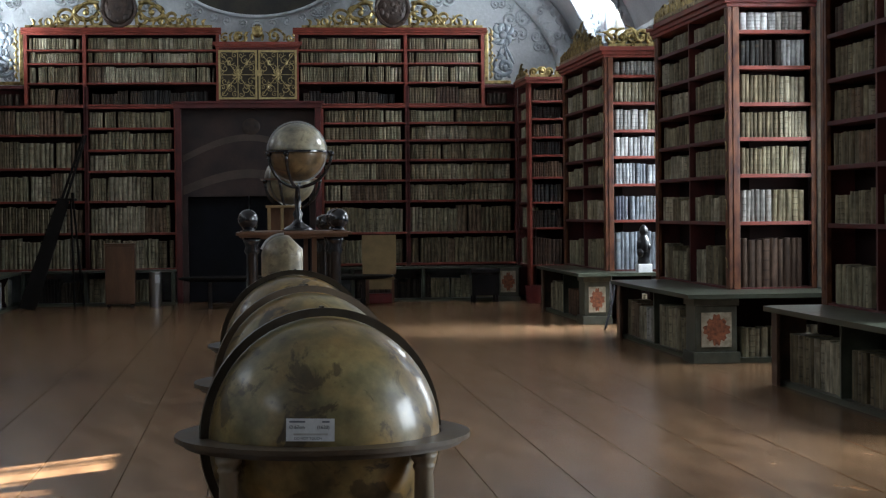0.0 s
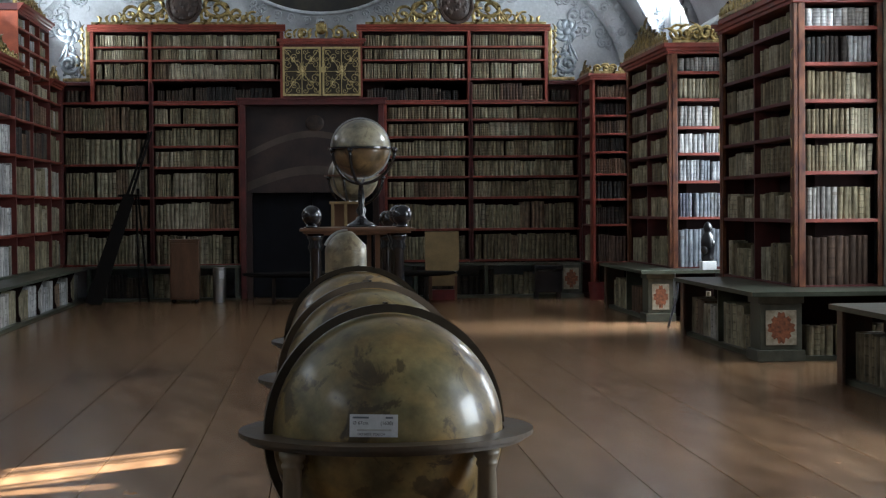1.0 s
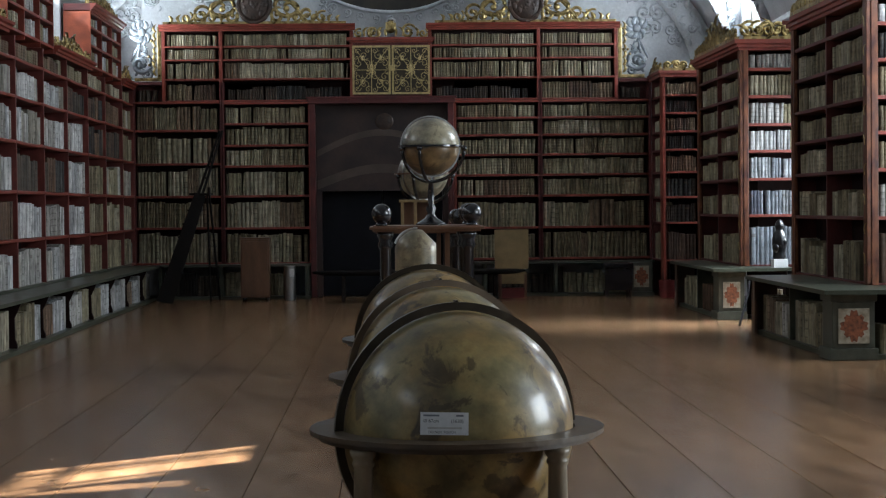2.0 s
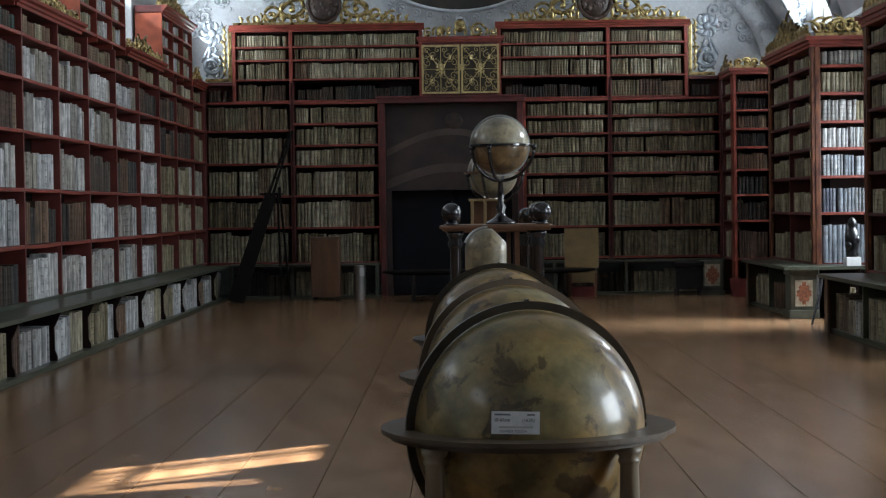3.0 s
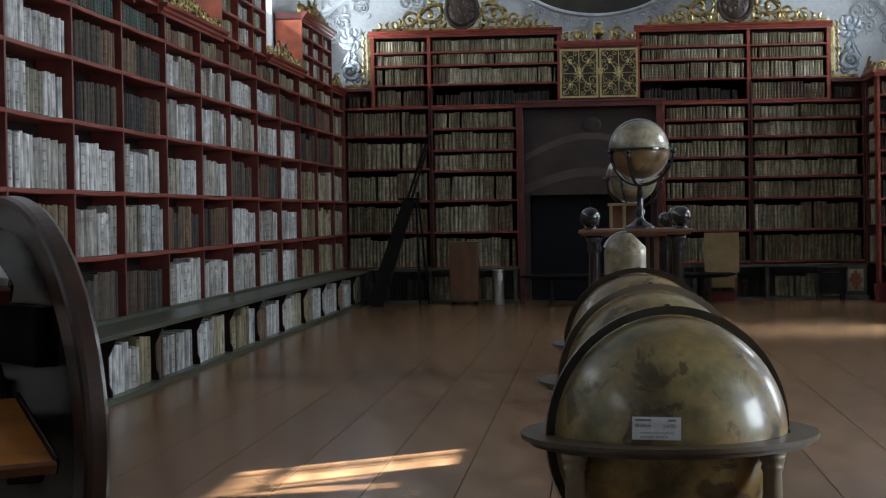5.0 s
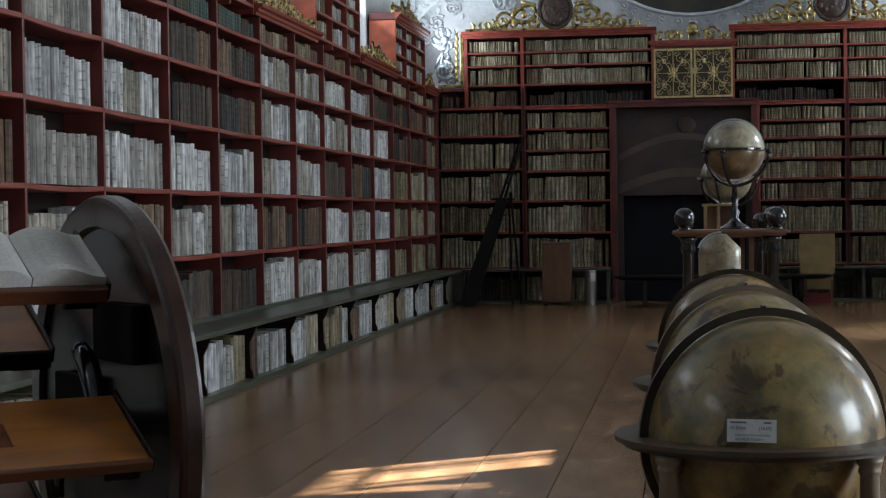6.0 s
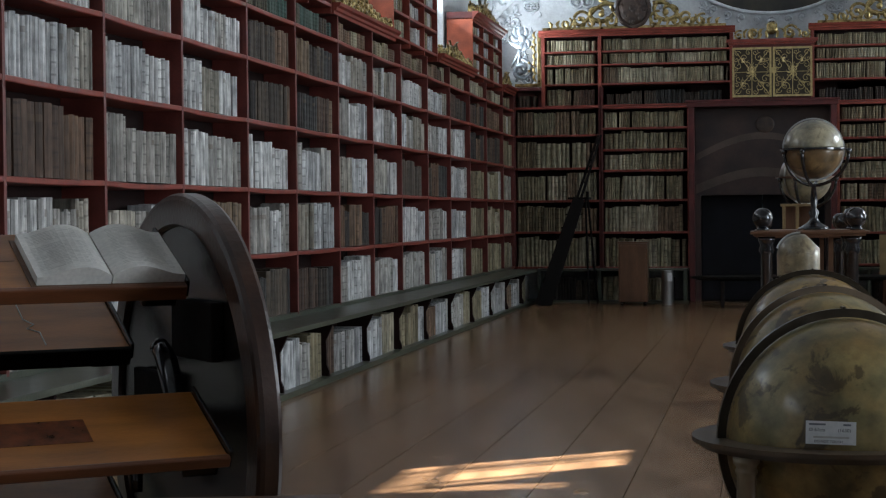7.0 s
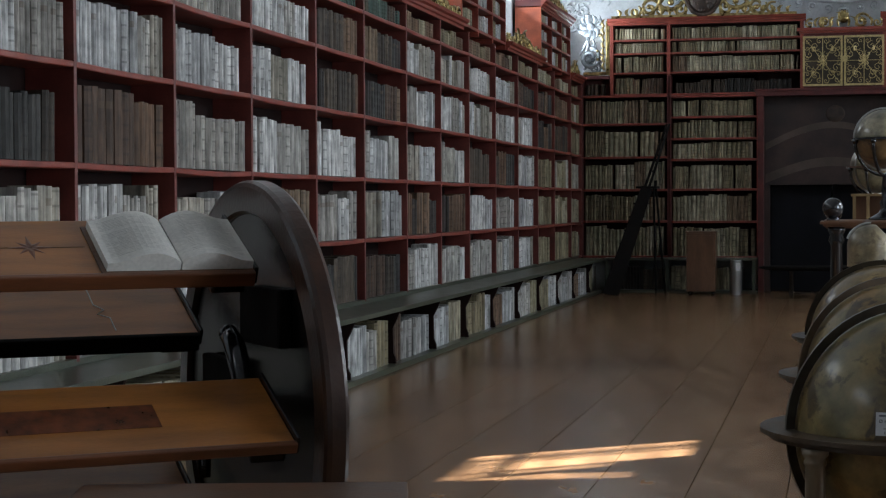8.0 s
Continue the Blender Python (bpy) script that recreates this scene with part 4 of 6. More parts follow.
part("cornice", boxes((-0.05, 1.4, -0.05, 1.3, 3.84, 3.90), (-0.08, 1.4, -0.08, 1.3, 3.90, 3.95), bevel=0.006), RED, cc)
far_ped = part("pedestal", boxes((4.25, 4.62, 31.35, 31.8, 0.08, 0.6), (4.22, 4.65, 31.32, 31.82, 0, 0.08), bevel=0.008), GREEN_PANEL)
tagged(far_ped, "green painted pedestal with a worn rosette panel", "pedestal")
part("panel", boxes((4.30, 4.57, 31.335, 31.352, 0.16, 0.54)), PANEL_PAINT, far_ped)
rosette(far_ped, 4.435, 31.334, 0.35, 0.12, 0.165)

# ---- doorway in the end wall ----
door = empty("door_far", "red framed doorway with a painted recess and dark door", "doorway", (-0.13, Y_FAR, 0), kind="structure")
part("jamb", boxes((-1.30, -1.20, -0.05, 0.9, 0, 3.50), bevel=0.01), RED_DARK, door)
part("jamb", boxes((1.20, 1.30, -0.05, 0.9, 0, 3.50), bevel=0.01), RED_DARK, door)
part("lintel", boxes((-1.33, 1.33, -0.07, 0.3, 3.50, 3.585), (-1.36, 1.36, -0.09, 0.3, 3.585, 3.625), bevel=0.008), RED_DARK, door)
part("recess_jamb", boxes((-1.20, -1.10, 0.2, 0.62, 0, 1.92), (1.10, 1.20, 0.2, 0.62, 0, 1.92)), RECESS, door)
part("painted_field", boxes((-1.20, 1.20, 0.25, 0.62, 1.92, 3.50)), RECESS, door)
sw = bmesh.new()
for z, h, r in ((2.62, 0.38, 0.075), (2.05, 0.30, 0.10)):
    pts = [(-1.18 + 2.36 * k / 24, 0.245, z + h * math.sin(math.pi * k / 24)) for k in range(25)]
    for p, q in zip(pts, pts[1:]):
        f = [sw.verts.new(v) for v in ((p[0], 0.235, p[2] - r), (q[0], 0.235, q[2] - r), (q[0], 0.235, q[2] + r * 0.6), (p[0], 0.235, p[2] + r * 0.6))]
        sw.faces.new(f)
bmesh.ops.recalc_face_normals(sw, faces=sw.faces[:])
bmesh.ops.solidify(sw, geom=sw.faces[:], thickness=0.006)
part("painted_scroll", sw, RECESS_LIGHT, door, "pale painted arch bands")
sh = bmesh.new()
ball(sh, (0.05, 0.24, 3.18), 0.17, (1, 0.15, 0.9), 12, 8)
part("painted_shield", sh, MEDALLION, door)
part("door_leaf", boxes((-1.10, -0.01, 0.45, 0.5, 0.0, 1.92), (0.01, 1.10, 0.45, 0.5, 0.0, 1.92), bevel=0.008), BLACK_DOOR, door, "nearly black door leaves")

# gilded lattice gate above the door
gate = empty("lattice_gate", "gilded wrought iron double gate with scrollwork", "gate", (0.055, Y_FAR - 0.05, 3.66))
part("gate_box", boxes((-0.72, 0.72, 0.05, 0.35, -0.06, 0.93)), RED_DARK, gate)
part("gate_back", boxes((-0.68, 0.68, 0.035, 0.049, 0.0, 0.88)), GATE_BACK, gate)
part("gate_cornice", boxes((-0.76, 0.76, 0.0, 0.34, 0.93, 0.97), (-0.80, 0.80, -0.03, 0.34, 0.97, 1.03), bevel=0.006), RED, gate)
for s in (-1, 1):
    lf = bmesh.new()
    x0, x1 = (0.012, 0.70) if s > 0 else (-0.70, -0.012)
    for r in ((x0, x0 + 0.035, 0, 0.02, 0, 0.88), (x1 - 0.035, x1, 0, 0.02, 0, 0.88), (x0 + 0.035, x1 - 0.035, 0, 0.02, 0, 0.035), (x0 + 0.035, x1 - 0.035, 0, 0.02, 0.845, 0.88)):
        box(lf, *r)
    leaf_part = part("gate_leaf", lf, BRASS, gate)
    sc = bmesh.new()
    cx, cz = (x0 + x1) / 2, 0.44
    tube(sc, [(cx, 0.01, 0.035), (cx, 0.01, 0.845)], 0.007, 6)
    tube(sc, [(x0 + 0.03, 0.01, cz), (x1 - 0.03, 0.01, cz)], 0.006, 6)
    tube(sc, [(x0 + 0.03, 0.012, 0.03), (x1 - 0.03, 0.012, 0.85)], 0.006, 6)
    tube(sc, [(x0 + 0.03, 0.012, 0.85), (x1 - 0.03, 0.012, 0.03)], 0.006, 6)
    ball(sc, (cx, 0.0, cz), 0.035, (1, 0.4, 1), 10, 6)
    for k in range(8):
        a = math.pi * k / 4 + math.pi / 8
        leaf(sc, (cx + 0.03 * math.cos(a), 0.0, cz + 0.03 * math.sin(a)), 0.09, a, 0.012)
    for qx in (-1, 1):
        for qz in (-1, 1):
            scroll(sc, (cx + qx * 0.13, 0.008, cz + qz * 0.26), 0.085, 0.4 + qx, 1.2, 0.0055, flip=qx * qz)
            scroll(sc, (cx + qx * 0.235, 0.008, cz + qz * 0.12), 0.075, 1.4 + qz, 1.1, 0.0055, flip=-qx * qz)
            scroll(sc, (cx + qx * 0.07, 0.008, cz + qz * 0.12), 0.06, 2.1, 1.0, 0.005, flip=qx)
            scroll(sc, (cx + qx * 0.25, 0.008, cz + qz * 0.33), 0.06, 0.1, 1.0, 0.005, flip=qz)
            scroll(sc, (cx + qx * 0.17, 0.008, cz + qz * 0.20), 0.07, 3.0 + qz, 1.2, 0.0055, flip=qx)
            scroll(sc, (cx + qx * 0.06, 0.008, cz + qz * 0.35), 0.055, 0.8, 1.1, 0.005, flip=-qx)
            scroll(sc, (cx + qx * 0.27, 0.008, cz + qz * 0.23), 0.045, 2.6, 1.1, 0.005, flip=qz)
            scroll(sc, (cx + qx * 0.28, 0.008, cz + qz * 0.05), 0.04, 1.6, 1.0, 0.0045, flip=-qz)
            leaf(sc, (cx + qx * 0.15, 0.0, cz + qz * 0.17), 0.10, math.atan2(qz * 1.2, qx), 0.018)
    part("scrollwork", sc, BRASS, leaf_part)
lk = boxes((-0.03, 0.07, -0.02, 0.0, 0.42, 0.52), bevel=0.008)
part("lock_plate", lk, BRASS, gate)


# ---- carving, stucco and painting above the cases ----
def crest(x0, x1, z, medallion):
    """Gilded open carving on a cornice: scrolls and leaves rising to a carved oval."""
    cx, half = (x0 + x1) / 2, (x1 - x0) / 2
    g = empty("gilded_crest", "gilded carved scrollwork crest round a dark oval portrait", "carving", (cx, Y_FAR - 0.02, z), "crests of the end wall")
    part("base_moulding", boxes((-half, half, -0.03, 0.08, 0.0, 0.05), bevel=0.01), GOLD, g)
    for s in (-1, 1):
        piece("scroll", scroll, GOLD, g, (s * 0.62, 0, 0.30), 0.30, math.pi / 2, 1.35, 0.04, flip=s, rise=0.75)
        piece("scroll", scroll, GOLD, g, (s * 0.95, 0, 0.18), 0.17, 0.3, 1.3, 0.03, flip=-s)
        piece("scroll", scroll, GOLD, g, (s * 0.42, 0, 0.16), 0.15, 1.2, 1.2, 0.028, flip=s)
        piece("scroll", scroll, GOLD, g, (s * 1.22, 0, 0.12), 0.12, 1.0, 1.1, 0.024, flip=s)
        piece("scroll", scroll, GOLD, g, (s * 0.78, 0, 0.13), 0.10, 2.0, 1.2, 0.02, flip=s)
        piece("swag", tube, GOLD, g, [(s * (0.35 + 0.085 * k), -0.01, 0.44 + 0.12 * math.sin(k * 0.55) - 0.045 * k) for k in range(9)], [0.045 - 0.003 * k for k in range(9)], 7)
        for k in range(9):
            piece("leaf", leaf, GOLD, g, (s * (0.3 + 0.15 * k), -0.01, 0.05), 0.22 - 0.012 * k, math.pi / 2 - s * (0.35 + 0.05 * k) * rng.choice([1, -0.6]), 0.035)
    if medallion:
        md = bmesh.new()
        ball(md, (0, -0.02, 0.36), 0.27, (1, 0.28, 1.15), 18, 12)
        for k in range(26):
            a, d = rng.uniform(0, 6.28), rng.uniform(0.02, 0.21)
            ball(md, (d * math.cos(a), -0.085 + 0.12 * d, 0.36 + 1.15 * d * math.sin(a)), rng.uniform(0.03, 0.06), (1, 0.5, 1.2), 8, 6)
        part("oval_portrait", md, MEDALLION, g, "dark carved oval medallion", smooth=True)
        rim = bmesh.new()
        pts = [(0.29 * math.cos(a), -0.03, 0.36 + 0.33 * math.sin(a)) for a in [2 * math.pi * k / 28 for k in range(29)]]
        tube(rim, pts, [0.035 + 0.012 * (k % 3 == 0) for k in range(29)], 7)
        part("wreath", rim, MEDALLION, g)
    return g


crest(-4.05, -0.75, 4.94, True)
crest(0.85, 4.14, 4.94, True)
gc = empty("gilded_finial", "gilded shell and scrolls over the lattice gate", "carving", (0.055, Y_FAR - 0.03, 4.69))
for s in (-1, 1):
    piece("scroll", scroll, GOLD, gc, (s * 0.32, 0, 0.10), 0.14, 0.6, 1.3, 0.026, flip=s)
    piece("scroll", scroll, GOLD, gc, (s * 0.58, 0, 0.07), 0.09, 1.0, 1.2, 0.02, flip=-s)
    for k in range(4):
        piece("leaf", leaf, GOLD, gc, (s * (0.08 + 0.13 * k), -0.01, 0.02), 0.19, math.pi / 2 - s * 0.4, 0.03)
bm = bmesh.new()
ball(bm, (0, -0.02, 0.17), 0.10, (1, 0.5, 1), 12, 8)
for k in range(7):
    leaf(bm, (0, -0.05, 0.15), 0.16, 0.3 + k * 0.42, 0.025)
part("shell", bm, GOLD, gc, smooth=True)

# oval painting in a stucco frame
op = empty("oval_painting", "large dark oval painting in a grey stucco frame", "painting", (0.06, 33.06, 6.25))
pm = bmesh.new()
mid_v = pm.verts.new((0, -0.02, 0))
ring = [pm.verts.new((1.62 * math.cos(a), -0.02, 1.0 * math.sin(a))) for a in [2 * math.pi * k / 48 for k in range(48)]]
back_ring = [pm.verts.new((v.co.x, 0.02, v.co.z)) for v in ring]
for k in range(48):
    pm.faces.new((mid_v, ring[k], ring[(k + 1) % 48]))
    pm.faces.new((ring[k], back_ring[k], back_ring[(k + 1) % 48], ring[(k + 1) % 48]))
pm.faces.new(back_ring)
bmesh.ops.recalc_face_normals(pm, faces=pm.faces[:])
part("canvas", pm, PAINTING, op)
fm = bmesh.new()
tube(fm, [(1.645 * math.cos(a), -0.03, 1.025 * math.sin(a)) for a in [2 * math.pi * k / 56 for k in range(57)]], 0.035, 8)
for k in range(40):
    a = 2 * math.pi * k / 40
    scroll(fm, (1.78 * math.cos(a), -0.02, 1.15 * math.sin(a)), 0.09, a, 1.1, 0.016, flip=1 if k % 2 else -1)
part("stucco_frame", fm, STUCCO, op, smooth=True)
key = part("keyhole_shield", lathe([(0.0, 0), (0.09, 0.02), (0.11, 0.12), (0.09, 0.26), (0.0, 0.30)], 16), STUCCO, op)
key.location = (0, -0.06, -1.42)
part("dark_slot", boxes((-0.045, 0.045, -0.19, -0.16, -1.36, -1.18), bevel=0.008), INK, op)


def stucco_spray(name, at, size, plane, mat, label, seed):
    r = random.Random(seed)
    g = empty(name, label, "stucco", at)
    bm = bmesh.new()
    for k in range(7):
        a = 2 * math.pi * k / 7
        u = (0.30 * size * math.cos(a), 0.30 * size * math.sin(a))
        leaf(bm, (u[0], 0, 0.55 * size + u[1]) if plane == "xz" else (0, u[0], 0.55 * size + u[1]), 0.25 * size, a, 0.055 * size, plane)
    ball(bm, (0, 0, 0.55 * size), 0.15 * size, (1, 0.5, 1) if plane == "xz" else (0.5, 1, 1), 12, 8)
    part("flower", bm, mat, g, smooth=True)
    flat = plane == "xz"
    for s in (-1, 1):
        piece("scroll", scroll, mat, g, (s * 0.18 * size, 0, -0.15 * size) if flat else (0, s * 0.18 * size, -0.15 * size), 0.26 * size, 0.8, 1.5, 0.04 * size, plane, s)
        piece("scroll", scroll, mat, g, (s * 0.10 * size, 0, -0.55 * size) if flat else (0, s * 0.10 * size, -0.55 * size), 0.20 * size, 1.8, 1.4, 0.035 * size, plane, -s)
    for k in range(8):
        p = (r.uniform(-0.3, 0.3) * size, r.uniform(-0.8, 0.25) * size)
        piece("leaf", leaf, mat, g, (p[0], 0, p[1]) if flat else (0, p[0], p[1]), 0.22 * size, r.uniform(0, 6.2), 0.04 * size, plane)
    return g


def side_flower(at, s):
    """A silvered stucco flower on a stem that ends in a large volute, with hanging ribbons."""
    g = empty("stucco_flower", "silver-grey stucco flower with scrolled stem and ribbons", "stucco", at, "stucco flowers of the end wall")
    for k in range(10):
        a = 2 * math.pi * k / 10 + 0.2
        piece("petal", leaf, STUCCO_GREY, g, (0.06 * math.cos(a), -0.02 - 0.03 * (k % 2), 0.84 + 0.06 * math.sin(a)), 0.22 - 0.04 * (k % 2), a, 0.05)
    piece("flower_heart", ball, STUCCO_GREY, g, (0, -0.06, 0.84), 0.075, (1, 0.6, 1), 12, 8)
    piece("volute", scroll, STUCCO_GREY, g, (0.02 * s, -0.02, 0.26), 0.20, math.pi / 2, 1.6, 0.042, flip=s)
    piece("volute", scroll, STUCCO_GREY, g, (-0.10 * s, -0.02, 0.10), 0.11, 2.4, 1.3, 0.026, flip=-s)
    piece("stem", tube, STUCCO_GREY, g, [(0.02 * s, -0.02, 0.46), (0.07 * s, -0.03, 0.56), (0.03 * s, -0.03, 0.68), (0, -0.03, 0.80)], [0.03, 0.026, 0.022, 0.02], 8)
    for k, (u, low) in enumerate(((0.10, 0.36), (0.16, 0.44), (-0.09, 0.42), (0.21, 0.30))):
        piece("ribbon", tube, STUCCO_GREY, g, [(s * u * f, -0.015 - 0.02 * math.sin(3 * f + k), 0.74 - (0.74 - low) * f + 0.02 * math.sin(6 * f + k)) for f in (0.3, 0.5, 0.7, 0.85, 1.0)], [0.016, 0.022, 0.026, 0.024, 0.012], 6)
    for k in range(5):
        piece("leaf", leaf, STUCCO_GREY, g, (s * (0.14 - 0.05 * k), -0.01, 0.06 + 0.09 * k), 0.15, math.pi / 2 + s * (0.9 - 0.35 * k), 0.032)


# gilded frames with stucco flowers beside the upper tier
for s, x in ((-1, -4.12), (1, 4.21)):
    fr = empty("gilded_side_frame", "gilded strip with silvery stucco flower and scroll", "carving", (x, Y_FAR + 0.02, 3.93), "side frames of the end wall")
    part("upright_strip", boxes((-0.035, 0.035, -0.02, 0.05, 0, 0.98), bevel=0.01), GOLD, fr)
    part("foot_strip", boxes((min(0, s * 0.45), max(0, s * 0.45), -0.02, 0.05, 0, 0.06), bevel=0.01), GOLD, fr)
    bm = bmesh.new()
    for k in range(7):
        leaf(bm, (s * 0.06, -0.01, 0.1 + 0.13 * k), 0.15, math.pi / 2 - s * 0.8, 0.028)
        ball(bm, (s * rng.uniform(0.05, 0.2), 0, rng.uniform(0.05, 0.9)), 0.025, u=8, v=6)
    part("gilt_leaves", bm, GOLD, fr, smooth=True)
    side_flower((x + s * 0.31, Y_FAR + 0.08, 3.98), s)

# relief on the end wall and vault
rr = random.Random(11)
for k, (x, z, sz) in enumerate([(-4.8, 5.3, 0.7), (-3.4, 6.0, 0.8), (-1.9, 5.75, 0.6), (1.95, 5.75, 0.6), (3.5, 6.0, 0.8), (4.9, 5.3, 0.7), (-2.9, 5.55, 0.4), (3.0, 5.55, 0.4), (4.55, 5.75, 0.5), (5.35, 4.95, 0.5), (-4.35, 5.75, 0.5), (1.2, 5.35, 0.35), (-1.1, 5.35, 0.35)]):
    stucco_spray("stucco_relief", (x, 33.07, z), sz, "xz", STUCCO, "white stucco relief of leaves and scrolls", k)
# carved arch ribs round the lunettes
for side, centres in ((1, LUNETTES_R), (-1, LUNETTES_L)):
    for c in centres:
        wide = 1.48 if (side > 0 or c < 31) else 0.8
        bm = bmesh.new()
        pts = []
        for k in range(33):
            a = math.pi * k / 32
            y, z = c + wide * math.cos(a), 4.55 + wide * math.sin(a)
            pts.append((AXIS + side * (vault_x(z) - 0.06), y, z))
        tube(bm, pts, 0.085, 8)
        rib = part("stucco_rib", bm, STUCCO, smooth=True)
        tagged(rib, "white stucco arch rib with leaf ornament", "stucco", "arch ribs", "structure")
        orn = bmesh.new()
        for k in range(1, 32):
            p = pts[k]
            leaf(orn, (p[0] - side * 0.09, p[1], p[2]), 0.17, rr.uniform(0.3, 2.8), 0.035, "yz")
            if k % 3 == 0:
                scroll(orn, (p[0] - side * 0.10, p[1] + rr.uniform(-0.2, 0.2), p[2] + 0.12), 0.12, rr.uniform(0, 6), 1.2, 0.022, "yz", 1 if k % 2 else -1)
        part("leaf_ornament", orn, STUCCO_GREY, rib, smooth=True)
# broad stucco arch that frames the end wall under the vault
arch = empty("stucco_arch", "broad white stucco arch with leaf borders under the vault", "stucco", (AXIS, 33.0, SPRING), kind="structure")


def arch_point(a, inset):
    return (HALF - inset) * math.cos(a), (CROWN - SPRING - inset * 0.8) * math.sin(a)


bm = bmesh.new()
rings = []
for k in range(65):
    a = math.pi * k / 64
    rings.append([bm.verts.new((x, y, z)) for (x, z), y in ((arch_point(a, 0.12), 0.0), (arch_point(a, 0.20), -0.10), (arch_point(a, 0.44), -0.13), (arch_point(a, 0.54), 0.0))])
for p, q in zip(rings, rings[1:]):
    for k in range(3):
        bm.faces.new((p[k], p[k + 1], q[k + 1], q[k]))
part("arch_band", bm, PLASTER, arch, smooth=True)
for k in range(4, 61):
    a = math.pi * k / 64
    for inset, turn in ((0.17, 0.5), (0.50, -0.6)):
        x, z = arch_point(a, inset)
        piece("leaf", leaf, STUCCO, arch, (x, -0.11, z), 0.19, a + math.pi / 2 + turn + rr.uniform(-0.3, 0.3), 0.045)
    if k % 3 == 0:
        x, z = arch_point(a, 0.33)
        piece("scroll", scroll, STUCCO, arch, (x, -0.15, z), 0.09, a, 1.2, 0.022, flip=1 if k % 2 else -1)
for c in LUNETTES_R[2:]:
    fol = empty("stucco_foliage", "grey and white stucco leaves on a window vault", "stucco", (5.6, c, 4.55), kind="structure")
    for k in range(46):
        a = rr.uniform(0.02, 1.15)
        y, z = 1.43 * math.cos(a), 1.43 * math.sin(a)
        edge_x = AXIS + vault_x(4.55 + z) - 5.6
        x = rr.uniform(min(edge_x + 0.14, 0.4), 0.46)
        if k % 4 == 0:
            piece("scroll", scroll, STUCCO_GREY, fol, (x, y, z), rr.uniform(0.06, 0.11), rr.uniform(0, 6), 1.2, 0.018, flip=1 if k % 8 else -1)
        else:
            piece("leaf", leaf, STUCCO_GREY if k % 3 else STUCCO, fol, (x, y, z), rr.uniform(0.12, 0.24), rr.uniform(0, 6.2), 0.04)
# gilded carving on pier and long-wall cornices
def ridge(y0, y1, x, z, high, seed, plane="yz"):
    r = random.Random(seed)
    g = empty("gilded_crest", "gilded carved leaf crest standing on a cornice", "carving", (x, y0, z), "crests on the cornices")
    L = y1 - y0
    bm = bmesh.new()
    n = max(3, int(L / 0.11))
    for k in range(n):
        s = (k + 0.5) / n
        rise = high * (0.35 + 0.65 * math.exp(-((s - 0.5) / 0.22) ** 2))
        at = (0, s * L, 0.0) if plane == "yz" else (s * L, 0, 0.0)
        leaf(bm, at, rise * r.uniform(0.7, 1.15), math.pi / 2 + r.uniform(-0.5, 0.5), 0.04, plane)
        if k % 2 == 0:
            off = (0, s * L, rise * 0.4) if plane == "yz" else (s * L, 0, rise * 0.4)
            scroll(bm, off, 0.10, r.uniform(0, 6), 1.2, 0.022, plane, r.choice([-1, 1]))
    part("leaves", bm, GOLD, g, smooth=True)
    base = boxes((-0.03, 0.04, 0, L, -0.002, 0.04)) if plane == "yz" else boxes((0, L, -0.03, 0.04, -0.002, 0.04))
    part("base_strip", base, GOLD, g)


ridge(25.25, 28.6, 4.95, 3.95, 0.55, 1)
ridge(19.0, 22.2, 5.06, 3.95, 0.5, 3)
ridge(31.0, 32.2, 4.75, 3.95, 0.28, 4)
for a, b in LOW[1:]:
    ridge(a + 0.1, b - 0.1, X_LEFT - 0.02, CORNICE + 0.02, 0.34, int(a))
for a, b in HIGH[1:]:
    ridge(a, b, X_LEFT - 0.05, 4.82, 0.42, int(a) + 50)


def ridge_x(x0, x1, y, z, high, seed):
    r = random.Random(seed)
    g = empty("gilded_crest", "gilded open scroll crest on a pier cornice", "carving", (x0, y, z), "crests on the cornices")
    L = x1 - x0
    bm = bmesh.new()
    for k in range(int(L / 0.14)):
        s = (k + 0.5) * 0.14
        scroll(bm, (s, 0, high * 0.45), high * 0.42, r.uniform(0, 6), 1.3, 0.024, "xz", r.choice([-1, 1]))
        leaf(bm, (s, 0, 0), high * r.uniform(0.7, 1.2), math.pi / 2 + r.uniform(-0.6, 0.6), 0.035)
    part("leaves", bm, GOLD, g, smooth=True)
    part("base_strip", boxes((0, L, -0.03, 0.04, -0.002, 0.04)), GOLD, g)


ridge_x(5.05, 6.1, 25.24, 3.95, 0.30, 21)
ridge_x(4.8, 5.9, 30.95, 3.95, 0.2, 22)


# ---- globes down the middle ----
ROW_X = 0.185


def arc_band(r0, r1, half, segs=64, plane="xz"):
    """A flat ring of rectangular section, standing upright or lying level."""
    bm = bmesh.new()
    rings = []
    for k in range(segs):
        a = 2 * math.pi * k / segs
        c, s = math.cos(a), math.sin(a)
        row = []
        for r, o in ((r0, -half), (r1, -half), (r1, half), (r0, half)):
            row.append(bm.verts.new((r * c, o, r * s) if plane == "xz" else (r * c, r * s, o)))
        rings.append(row)
    for k in range(segs):
        a, b = rings[k], rings[(k + 1) % segs]
        for i in range(4):
            bm.faces.new((a[i], a[(i + 1) % 4], b[(i + 1) % 4], b[i]))
    bmesh.ops.recalc_face_normals(bm, faces=bm.faces[:])
    return bm


